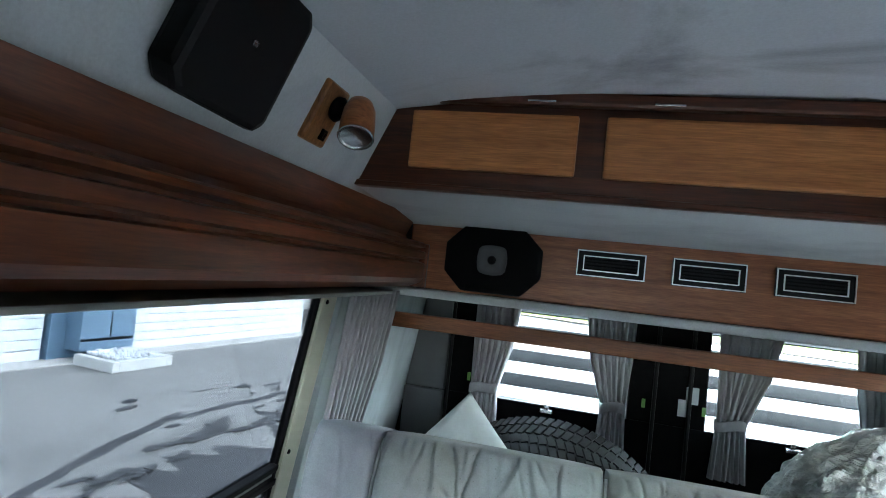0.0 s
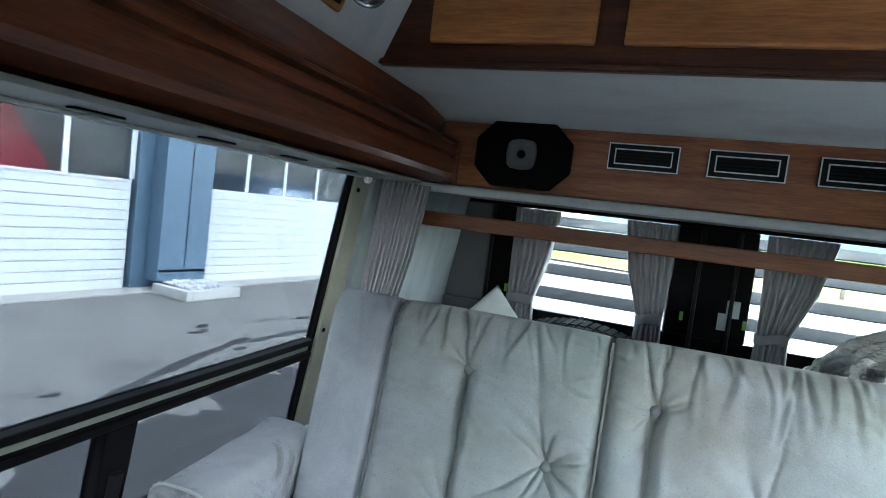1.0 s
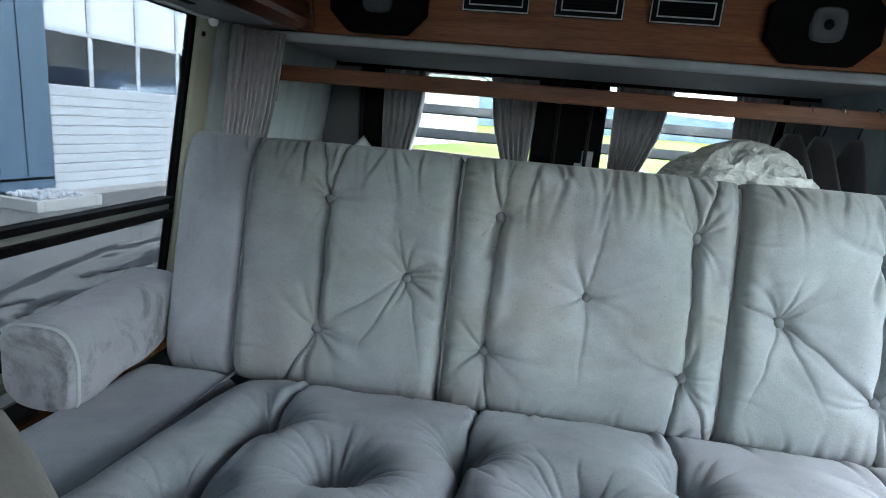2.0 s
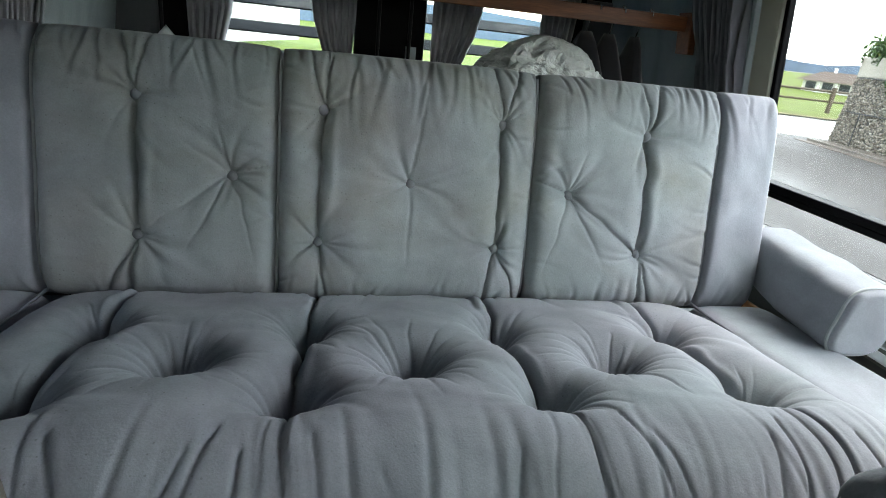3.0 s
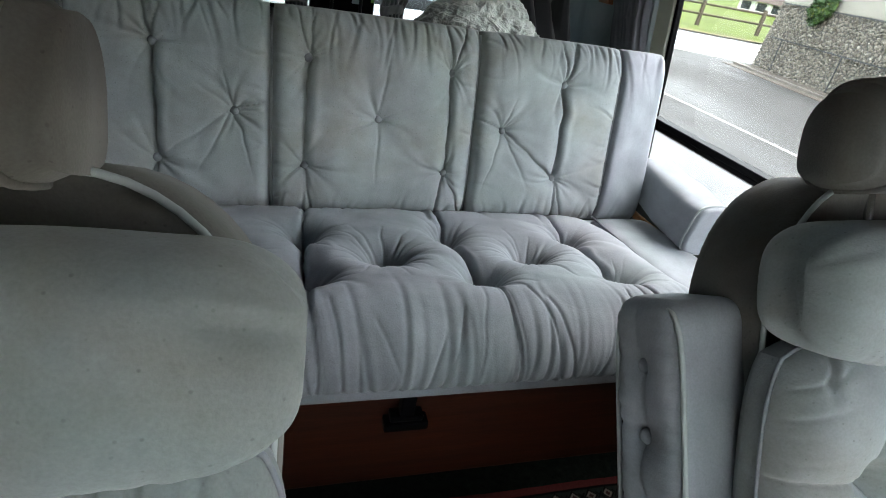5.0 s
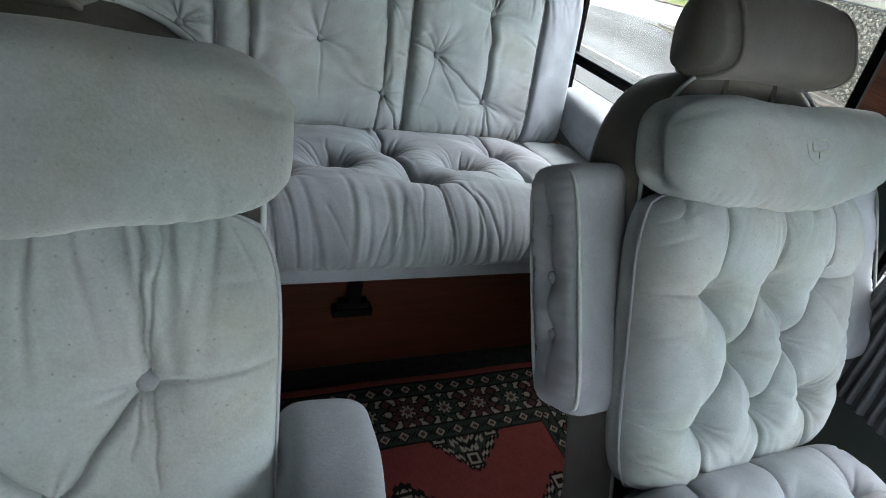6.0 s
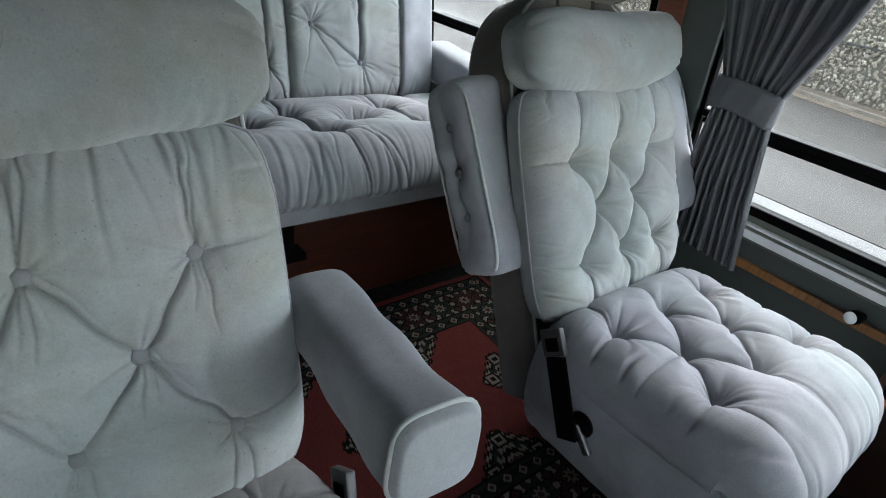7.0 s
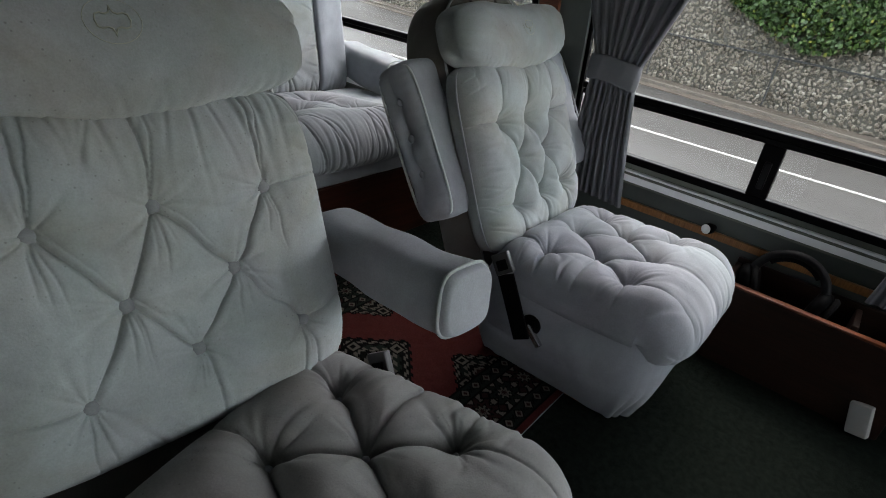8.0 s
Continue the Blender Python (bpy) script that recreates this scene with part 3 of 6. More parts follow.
for x in (-0.53, -0.36, -0.17, 0.17, 0.36, 0.53):
    part("hinge", boxes((x - 0.022, x + 0.022, 1.0815, 1.0846, 1.2995, 1.3030), bev=0.001), CHROME, lk, "thin bright hinge")

# hanging rail
hr = thing("hanging_rail", (0, 1.545, 0.88), "reddish wooden hanging rail on end brackets across the rear", "rail")
part("bar", boxes((-0.742, 0.742, 1.538, 1.553, 0.868, 0.905), bev=0.003), RAILWOOD, hr)
for s in (-1, 1):
    part("bracket", wall_bm(s, (-0.040, -0.0205, 1.525, 1.585, 0.815, 0.915), bev=0.003), RAILWOOD, hr)

# rear doors
rd = thing("rear_doors", (0, 2.06, 0.0), "pair of dark rear doors with louvred windows", "door", kind="structure")
part("lower_skin", boxes((-0.86, 0.86, 2.035, 2.08, 0.0, 0.625), bev=0), BLACK, rd)
part("upper_skin", boxes((-0.80, 0.80, 2.035, 2.08, 0.955, 1.42), bev=0), BLACK, rd)
for a, b in ((-0.80, -0.665), (0.665, 0.80)):
    part("felt_panel", boxes((a, b, 2.012, 2.034, 0.10, 0.6245), bev=0.004), GREYFELT, rd, "grey felt lining")
for a, b, m in ((-0.80, -0.665, GREYFELT), (-0.664, -0.56, BLACK), (-0.09, 0.135, BLACK), (0.60, 0.664, BLACK), (0.665, 0.80, GREYFELT)):
    part("upright", boxes((a, b, 2.025, 2.08, 0.6255, 0.9545), bev=0.006), m, rd)
for x in (-0.655, -0.015, 0.085):
    part("seal", boxes((x - 0.006, x + 0.006, 2.013, 2.0245, 0.40, 0.95), bev=0.005), BLACKGLOSS, rd)
for x0, x1 in ((-0.56, -0.09), (0.135, 0.60)):
    p = part("pane", boxes((x0, x1, 2.055, 2.059, 0.626, 0.954), bev=0), GLASS_DK, rd)
    p.visible_shadow = False
    for k in range(4):
        z = 0.665 + k * 0.082
        part("louvre", prism([(2.085, z), (2.092, z - 0.004), (2.150, z + 0.022), (2.146, z + 0.030)], "x", x0, x1), BLACK, rd)
for x, z in ((0.075, 0.70), (0.055, 0.66)):
    part("sticker", boxes((x, x + 0.035, 2.022, 2.0245, z, z + 0.05), bev=0), plain("paper", (0.40, 0.43, 0.45), 0.7), rd, "small pale sticker")
for x in (-0.585, -0.045, 0.125):
    part("marker", boxes((x - 0.005, x + 0.005, 2.0095, 2.0125, 0.672, 0.698), bev=0), plain("green_tape", (0.16, 0.36, 0.08), 0.6), rd, "small green tape mark")


for x in (-0.33, 0.37):
    part("catch", boxes((x - 0.020, x + 0.020, 2.012, 2.034, 0.606, 0.618), (x - 0.008, x + 0.008, 2.018, 2.034, 0.619, 0.632), bev=0.003), CHROME, rd, "small chrome window catch")


# ---- curtains ----
def curtain(name, rows, folds, amp, mat, label, fold_dir, thick=0.003, n=90, seed=1, group="curtains"):
    """A gathered curtain through rows of (end a, end b) from top to bottom; folds swing along fold_dir."""
    rows = np.array(rows, float)
    k = np.linspace(0, len(rows) - 1, 60)
    i = np.minimum(k.astype(int), len(rows) - 2)
    w = (k - i)[:, None, None]
    w = w * w * (3 - 2 * w)
    r = rows[i] * (1 - w) + rows[i + 1] * w
    s = np.linspace(0, 1, n)
    P = r[:, None, 0] * (1 - s)[None, :, None] + r[:, None, 1] * s[None, :, None]
    S, K = np.meshgrid(s, np.linspace(0, 1, 60))
    ph = 2 * np.pi * folds * S + 1.3 * wander(S, K * 0.3, 0.35, seed, 2)
    off = amp * (np.sin(ph) + 0.35 * np.sin(2 * ph + 1)) * (0.75 + 0.25 * wander(S, K, 0.5, seed + 2, 2))
    P = P + off[..., None] * np.array(fold_dir, float)
    f = [(a * n + b, a * n + b + 1, (a + 1) * n + b + 1, (a + 1) * n + b) for a in range(59) for b in range(n - 1)]
    base = P.reshape(-1, 3).min(0)
    t = thing(name, (*P.reshape(-1, 3).mean(0)[:2], base[2]), label, "curtain", group)
    ob = under(obj("drape", P.reshape(-1, 3), f, mat), t)
    so = ob.modifiers.new("thickness", "SOLIDIFY")
    so.thickness = thick
    return t, rows


def band(t, a, b, height, mat, depth=0.02, seed=2):
    """A soft band gathered round a curtain from a to b."""
    a, b = np.array(a, float), np.array(b, float)
    mid, run = (a + b) / 2, (b - a) / 2
    out = np.cross(run / np.linalg.norm(run), (0, 0, 1.0))
    na, nz = 72, 11
    v = []
    for i in range(nz):
        s = -1 + 2 * i / (nz - 1)
        for k in range(na):
            g = 2 * math.pi * k / na
            cg, sg = math.cos(g), math.sin(g)
            puff = 1 + 0.16 * (1 - s * s) + 0.05 * math.sin(9 * g + seed + 0.8 * s) + 0.03 * math.sin(17 * g + 2 * s)
            p = mid + run * math.copysign(abs(cg) ** 0.8, cg) * (0.97 + 0.03 * (1 - s * s)) + out * depth / 2 * math.copysign(abs(sg) ** 0.8, sg) * puff
            v.append((p[0], p[1], p[2] + s * height / 2 + 0.004 * math.sin(3 * g + seed)))
    f = [(i * na + k, i * na + (k + 1) % na, (i + 1) * na + (k + 1) % na, (i + 1) * na + k) for i in range(nz - 1) for k in range(na)]
    f += [tuple(range(na))[::-1], tuple((nz - 1) * na + k for k in range(na))]
    under(obj("tie_band", v, f, mat), t)


def side_curtain(side, y_in, y_out, y_tie0, y_tie1, z_tie, y_b0, y_b1, zb, mat, label, seed):
    X = lambda z, d: side * (lean(z) - d)
    rows = [((X(0.975, 0.045), y_in, 0.968), (X(0.975, 0.045), y_out, 0.968)),
            ((X(0.80, 0.04), y_in, 0.80), (X(0.80, 0.04), (y_out * 0.55 + y_tie1 * 0.45), 0.80)),
            ((X(z_tie, 0.045), y_tie0, z_tie + 0.02), (X(z_tie, 0.045), y_tie1, z_tie)),
            ((X(0.5, 0.045), y_b0, (z_tie + zb) / 2), (X(0.5, 0.045), (y_b1 + y_tie1) / 2, (z_tie + zb) / 2 - 0.02)),
            ((X(zb, 0.05), y_b0, zb + 0.005), (X(zb, 0.05), y_b1, zb - 0.01))]
    t, _ = curtain("curtain", rows, 9, 0.0055, mat, label, (1, 0, 0), seed=seed, n=150)
    band(t, (X(z_tie, 0.047), y_tie0 + 0.012, z_tie + 0.005), (X(z_tie, 0.047), y_tie1 - 0.012, z_tie - 0.005), 0.062, mat, 0.040, seed)


side_curtain(1, 0.200, -0.10, 0.150, 0.030, 0.62, 0.165, -0.02, 0.275, CURTAIN, "dark grey gathered curtain tied back beside the window", 3)
side_curtain(1, -0.86, -0.62, -0.84, -0.66, 0.62, -0.86, -0.62, 0.275, CURTAIN, "dark grey gathered curtain tied back beside the window", 5)
curtain("curtain", [((-0.744, 1.335, 0.962), (-0.668, 1.432, 0.962)), ((-0.762, 1.338, 0.8), (-0.690, 1.420, 0.8)), ((-0.786, 1.340, 0.6), (-0.728, 1.398, 0.6)), ((-0.800, 1.340, 0.30), (-0.752, 1.390, 0.30))],
        10, 0.0065, CURTAIN_L, "grey pleated curtain hanging at the rear of the side window", (-0.79, 0.61, 0), seed=9, n=200, thick=0.0015)
curtain("curtain", [((lean(z) - 0.035, y0, z), (lean(z) - 0.035, y1, z)) for z, y0, y1 in ((0.965, 1.33, 1.50), (0.8, 1.32, 1.46), (0.6, 1.31, 1.42), (0.30, 1.31, 1.41))],
        9, 0.026, CURTAIN, "grey pleated curtain hanging at the rear of the side window", (1, 0, 0), seed=12)
for (a0, a1), (b0, b1), sd in (((-0.58, -0.435), (-0.575, -0.49), 21), ((-0.235, -0.085), (-0.17, -0.10), 22), ((0.15, 0.32), (0.155, 0.235), 23), ((0.50, 0.63), (0.53, 0.60), 24)):
    rc, _ = curtain("curtain", [((x0, 2.0, z), (x1, 2.0, z)) for z, x0, x1 in ((0.952, a0, a1), (0.80, (2 * a0 + b0) / 3, (2 * a1 + b1) / 3), (0.66, b0, b1), (0.50, b0 - 0.01, b1 + 0.01))],
            6, 0.009, CURTAIN_L, "grey gathered curtain tied in front of the rear window", (0, 1, 0), seed=sd, group="curtains of the rear doors")
    band(rc, (b0 - 0.004, 2.0, 0.655), (b1 + 0.004, 2.0, 0.665), 0.030, CURTAIN_L, 0.032, sd)


def arm_pad(parent, m, name, label, outer, buttons, W=0.084, D=0.112, L=0.315, mat=None):
    """An upholstered arm, lying along +y of its own axes from 0 to L, top up, turned into place by m."""
    prof = lambda t: 0.80 + 0.20 * min(1, t * 2.2)
    v, f = [], []
    ny, na = 84, 88
    e, er, tr = (0.42, 0.11, 0.10) if buttons else (0.54, 0.06, 0.05)
    aa = np.linspace(0, 2 * math.pi, 4001)
    px = np.sign(np.cos(aa)) * np.abs(np.cos(aa)) ** e * W
    pz = np.sign(np.sin(aa)) * np.where((np.sin(aa) < 0) | bool(buttons), np.abs(np.sin(aa)) ** e, np.abs(np.sin(aa)) ** 0.6) * D
    run = np.concatenate([[0], np.cumsum(np.hypot(np.diff(px), np.diff(pz)))])
    at_ = np.linspace(0, run[-1], na, endpoint=False)
    ring_ = list(zip(np.interp(at_, run, px) / W, np.interp(at_, run, pz) / D))
    for i in range(ny):
        t = 0.5 - 0.5 * math.cos(math.pi * i / (ny - 1))
        y = L * t
        endr = math.sqrt(max(0.0, 1 - max(0, (er - t) / er) ** 2))
        tipr = math.sqrt(max(0.0, 1 - max(0, (t - 1 + tr) / tr) ** 2))
        sc = (0.65 + 0.35 * endr) * (0.62 + 0.38 * tipr if buttons else 0.84 + 0.16 * tipr)
        for ux, uz in ring_:
            x = W / 2 * ux * sc
            z = D / 2 * uz * sc * (1 if buttons else prof(t)) + (0 if buttons else 0.012 * (1 - prof(t)) * 5)
            x += 0.0016 * math.sin(y * 60 + z * 30) + 0.0012 * math.sin(y * 23 - z * 80)
            z += 0.0015 * math.sin(y * 47 + 1)
            if buttons and x * outer > 0:
                dent = sum(0.017 * math.exp(-math.hypot(z - bz, y - by) / 0.017) for bz, by in buttons)
                line = 0.007 * math.exp(-abs(z - buttons[0][0] - 0.004 * math.sin(y * 50)) / 0.005) * (1 if buttons[0][1] < y < buttons[-1][1] else 0.3)
                pleat = 0.003 * max(0.0, math.cos(y * 2 * math.pi / 0.019 + 3 * math.sin(y * 40))) ** 4 * min(1, abs(z) / 0.05)
                x -= outer * (dent + line + pleat) * min(1.0, abs(x) / (W * 0.3))
            v.append((x, y, z))
    for i in range(ny - 1):
        for k in range(na):
            q = (k + 1) % na
            f.append((i * na + k, i * na + q, (i + 1) * na + q, (i + 1) * na + k))
    f += [tuple(range(na))[::-1], tuple((ny - 1) * na + k for k in range(na))]
    arm = under(obj(name, turned(v, m), [tuple(reversed(q)) for q in f], mat or VELOUR), parent, label)
    if not buttons:
        ring = [v[(ny - 12) * na + k] for k in range(0, na, 2)]
        cord("piping", turned([(x * 1.015, y, z * 1.015) for x, y, z in ring], m), 0.0026, PIPING, arm, closed=True)
        return arm
    for bz, by in buttons:
        b, bf = lathe([(0.0005, -0.003), (0.008, -0.003), (0.009, 0.0), (0.006, 0.004), (0.0005, 0.005)], 12)
        mm = Matrix.Translation((outer * (W / 2 - 0.015), by, bz)) @ Euler((0, radians(90 * outer), 0)).to_matrix().to_4x4()
        under(obj("button", turned(turned(b, mm), m), bf, VELOUR), arm)
    rim = []
    for a in np.linspace(0, 2 * math.pi, 64, endpoint=False):
        ca, sa = math.cos(a), math.sin(a)
        rim.append((outer * W / 2 * (0.80 - 0.16 * max(0.0, abs(ca) - 0.8)), L / 2 + L * 0.475 * math.copysign(abs(ca) ** 0.36, ca), D / 2 * 0.955 * math.copysign(abs(sa) ** 0.36, sa)))
    cord("piping", turned(rim, m), 0.0028, PIPING, arm, closed=True)
    return arm


# ---- sofa ----
def sofa():
    s = thing("sofa", (0, 0.76, 0), "blue-grey velour button-tufted sofa across the rear of the van", "sofa")
    rake = math.radians(12.5)
    up = np.array((0, math.sin(rake), math.cos(rake)))
    H = 0.408
    mid_z = 0.554

    def back(x0, x1, buttons, creases, pleats, seed, n):
        cx, W = (x0 + x1) / 2, x1 - x0
        o = np.array((cx, 1.040, mid_z))
        place = plane_place(o, (1, 0, 0), up)
        bt = [(x - cx, (z - mid_z) / math.cos(rake), d, r) for x, z, d, r in buttons]
        cr = [((a - cx, (b - mid_z) / math.cos(rake)), (c - cx, (d - mid_z) / math.cos(rake)), e, w) for a, b, c, d, e, w in creases]
        pad, edge, hh = cushion("back_cushion", W, H, 0.046, VELOUR_DOT, place, n=n, depth=0.085, power=(22, 7), buttons=bt, creases=cr, pleats=pleats,
                                seed=seed, corner=0.03, wrinkle=0.006)
        under(pad, s)
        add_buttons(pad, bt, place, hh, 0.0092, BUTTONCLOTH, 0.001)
        if abs(cx) < 0.01:
            for u in (-W / 2, W / 2):
                cord("piping", [place(np.array(u), np.array(v), np.array(0.017 - 0.015 * abs(v / 0.2) ** 6)) for v in np.linspace(-H / 2 + 0.012, H / 2 - 0.012, 40)], 0.0024, PIPING, pad)
        return pad, edge

    zt, zm, zb = 0.661, 0.556, 0.456
    top, bot = 0.752, 0.372
    tuck = 0.016, 0.007
    pl = [("top", 0.0065, 0.050, 0.014), ("bottom", 0.006, 0.03, 0.030), ("left", 0.003, 0.03, 0.03), ("right", 0.003, 0.03, 0.03)]
    back(-0.211, 0.211, [(-0.144, zt, 0.021, 0.019), (0.150, zt, 0.021, 0.019), (0.0, zm, 0.021, 0.022), (-0.146, zb, 0.021, 0.019), (0.150, zb, 0.021, 0.019)],
         [(-0.144, zt, -0.146, zb, *tuck), (0.150, zt, 0.150, zb, *tuck), (-0.144, zt, -0.17, top, 0.007, 0.004), (-0.144, zt, -0.132, top, 0.009, 0.004),
          (0.150, zt, 0.135, top, 0.008, 0.004), (0.150, zt, 0.178, top, 0.009, 0.004), (-0.146, zb, -0.132, bot, 0.009, 0.004), (0.150, zb, 0.138, bot, 0.009, 0.004),
          (0.150, zb, 0.195, bot, 0.008, 0.004), (0.0, zm, -0.004, bot + 0.05, 0.004, 0.004), (0, zm, 0.02, top - 0.03, 0.003, 0.005)], pl, 3, (220, 210))
    for sd, seed in ((-1, 5), (1, 8)):
        x0, x1 = (0.213, 0.556)
        bts = [(0.279, zm - 0.004, 0.023, 0.022), (0.415, zt, 0.021, 0.019), (0.418, zb, 0.021, 0.019)]
        crs = [(0.415, zt, 0.418, zb, *tuck), (0.415, zt, 0.40, top, 0.009, 0.004), (0.415, zt, 0.44, top, 0.008, 0.004), (0.418, zb, 0.43, bot, 0.008, 0.004),
               (0.418, zb, 0.455, bot, 0.007, 0.004), (0.279, zm, 0.214, 0.575, 0.008, 0.004), (0.279, zm, 0.418, zb, 0.006 if sd > 0 else 0.003, 0.004), (0.279, zm, 0.35, 0.43, 0.006, 0.005),
               (0.279, zm, 0.30, 0.63, 0.005, 0.004), (0.279, zm, 0.35, 0.60, 0.004, 0.004), (0.279, zm, 0.24, bot + 0.05, 0.004, 0.004)]
        xs_ = (x0, x1) if sd > 0 else (-x1, -x0)
        back(*xs_, [(sd * a, b, c, d) for a, b, c, d in bts], [(sd * a, b, sd * c, d, e, w) for a, b, c, d, e, w in crs], pl, seed, (190, 210))
        cx = sd * 0.612
        place = plane_place((cx, 1.040, mid_z), (1, 0, 0), up)
        pad, edge, hh = cushion("side_bolster", 0.113, H - 0.002, 0.044, VELOUR, place, n=(60, 110), depth=0.095, power=(20, 7), pleats=[("top", 0.004, 0.05, 0.02), ("bottom", 0.003, 0.04, 0.02)], seed=seed + 30, corner=0.015)
        under(pad, s, "smooth velour bolster")
        line = [place(np.array(-sd * 0.0565), np.array(v), np.array(0.027 - 0.024 * abs(v / 0.19) ** 8)) for v in np.linspace(-0.19, 0.19, 30)]
        cord("piping", line, 0.0028, PIPING, s)
        # arm
        am = Matrix.Translation((sd * 0.722, 1.040, 0.455)) @ Euler((radians(-4), 0, radians(180))).to_matrix().to_4x4()
        arm_pad(s, am, "arm", "velour armrest with dark worn stains" if sd < 0 else "rounded velour armrest", 1, None, 0.108, 0.124, 0.262, VELOUR_WORN if sd < 0 else VELOUR)
    part("back_shell", boxes((-0.655, 0.655, 1.100, 1.150, 0.30, 0.70), bev=0.012), VELOUR, s)
    # seat
    place, L = roll_place(0.0, (0.985, 0.322), (0.575, 0.382), 0.055, 0.022)
    V0 = lambda y: L / 2 - (0.985 - y)
    rows = [(x, V0(0.820), 0.066, 0.021) for x in (-0.42, -0.152, 0.128, 0.40)]
    rows += [(x, V0(0.722), 0.118, 0.025) for x in (-0.298, -0.015, 0.268)]
    rows += [(x, V0(0.630), 0.098, 0.023) for x in (-0.43, -0.160, 0.141, 0.415)]
    seams = [(a[:2], b[:2]) for a in rows[:4] for b in rows[7:] if abs(a[0] - b[0]) < 0.05]
    cr = [(a, b, 0.020, 0.0050) for a, b in seams]
    cr += [(a[:2], (a[0] + 0.012, -L / 2 + 0.01), 0.008, 0.0034) for a in rows[7:]]
    cr += [(a[:2], (a[0] + 0.01, L / 2), 0.016, 0.006) for a in rows[:4]]
    rs = np.random.RandomState(12)
    for a in rows[4:7]:
        for ang in np.arange(0.1, 6.28, 0.30):
            q = ang + rs.uniform(-0.12, 0.12)
            far = rs.uniform(0.06, 0.135)
            cr.append((a[:2], (a[0] + far * math.cos(q), a[1] + far * math.sin(q)), rs.uniform(0.003, 0.0095), 0.0036))
    for a in rows[7:] + rows[:4]:
        for ang in np.arange(0.3, 6.28, 0.45):
            q = ang + rs.uniform(-0.2, 0.2)
            far = rs.uniform(0.05, 0.11)
            cr.append((a[:2], (a[0] + far * math.cos(q), a[1] + far * math.sin(q)), rs.uniform(0.002, 0.007), 0.0034))
    # gathers that run from the front tucks down to the piping
    for a in rows[7:]:
        for q in np.linspace(-0.125, 0.125, 8):
            q += rs.uniform(-0.014, 0.014)
            if rs.rand() < 0.25:
                continue
            top_ = rs.uniform(0.0, 0.06)
            start = (a[0] + (0.45 + 6 * top_) * q, a[1] - 0.022 - 0.2 * abs(q) - top_)
            cr.append((start, (a[0] + (1.0 + 2 * top_) * q + rs.uniform(-0.01, 0.01), -L / 2 + 0.006), rs.uniform(0.0015, 0.0042), rs.uniform(0.0026, 0.0040)))
    pad, edge, hh = cushion("seat_cushion", 1.09, L, 0.062, VELOUR_SEAT, place, n=(640, 330), depth=0.05, power=(18, 12), buttons=rows, creases=cr,
                            pleats=[("bottom", 0.0050, 0.060, 0.015), ("top", 0.007, 0.05, 0.04)], seed=17, corner=0.01, wrinkle=0.006,
                            quilt=[(seams, 0.018, 0.075)])
    under(pad, s, "deeply tufted velour seat")
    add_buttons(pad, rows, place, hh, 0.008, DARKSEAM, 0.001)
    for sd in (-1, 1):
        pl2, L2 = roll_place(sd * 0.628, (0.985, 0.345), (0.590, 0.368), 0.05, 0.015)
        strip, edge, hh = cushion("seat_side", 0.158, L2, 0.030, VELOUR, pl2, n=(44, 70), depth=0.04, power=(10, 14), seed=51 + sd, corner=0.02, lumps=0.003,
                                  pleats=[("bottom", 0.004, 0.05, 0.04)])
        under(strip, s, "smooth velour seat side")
        # cord coloured dark to draw the shaded gap beside the seat cushion
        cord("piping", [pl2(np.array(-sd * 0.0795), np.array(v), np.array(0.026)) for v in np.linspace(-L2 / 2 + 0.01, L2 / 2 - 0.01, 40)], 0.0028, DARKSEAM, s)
    cord("front_piping", [(x, 0.512, 0.326) for x in np.linspace(-0.70, 0.70, 60)], 0.003, PIPING, s)
    part("front_rail", boxes((-0.70, 0.70, 0.512, 0.60, 0.272, 0.325), bev=0.006), VELOUR, s, "velour covered front rail")
    part("deck", boxes((-0.70, 0.70, 0.601, 1.10, 0.272, 0.300), bev=0.004), VELOUR, s)
    return s


sofa()

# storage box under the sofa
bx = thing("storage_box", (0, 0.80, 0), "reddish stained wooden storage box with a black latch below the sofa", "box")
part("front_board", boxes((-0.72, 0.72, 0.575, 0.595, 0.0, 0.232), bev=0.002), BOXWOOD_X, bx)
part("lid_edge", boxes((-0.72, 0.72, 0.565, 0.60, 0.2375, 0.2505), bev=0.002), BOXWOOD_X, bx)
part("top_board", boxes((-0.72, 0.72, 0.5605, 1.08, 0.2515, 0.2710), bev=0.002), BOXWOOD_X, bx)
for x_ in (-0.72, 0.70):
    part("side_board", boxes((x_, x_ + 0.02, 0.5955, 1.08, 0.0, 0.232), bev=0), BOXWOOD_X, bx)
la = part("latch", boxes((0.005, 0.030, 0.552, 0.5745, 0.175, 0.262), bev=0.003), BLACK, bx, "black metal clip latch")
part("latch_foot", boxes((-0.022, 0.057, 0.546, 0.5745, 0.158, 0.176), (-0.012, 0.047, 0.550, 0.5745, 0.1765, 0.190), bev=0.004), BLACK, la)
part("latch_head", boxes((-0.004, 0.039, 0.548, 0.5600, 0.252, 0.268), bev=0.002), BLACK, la)


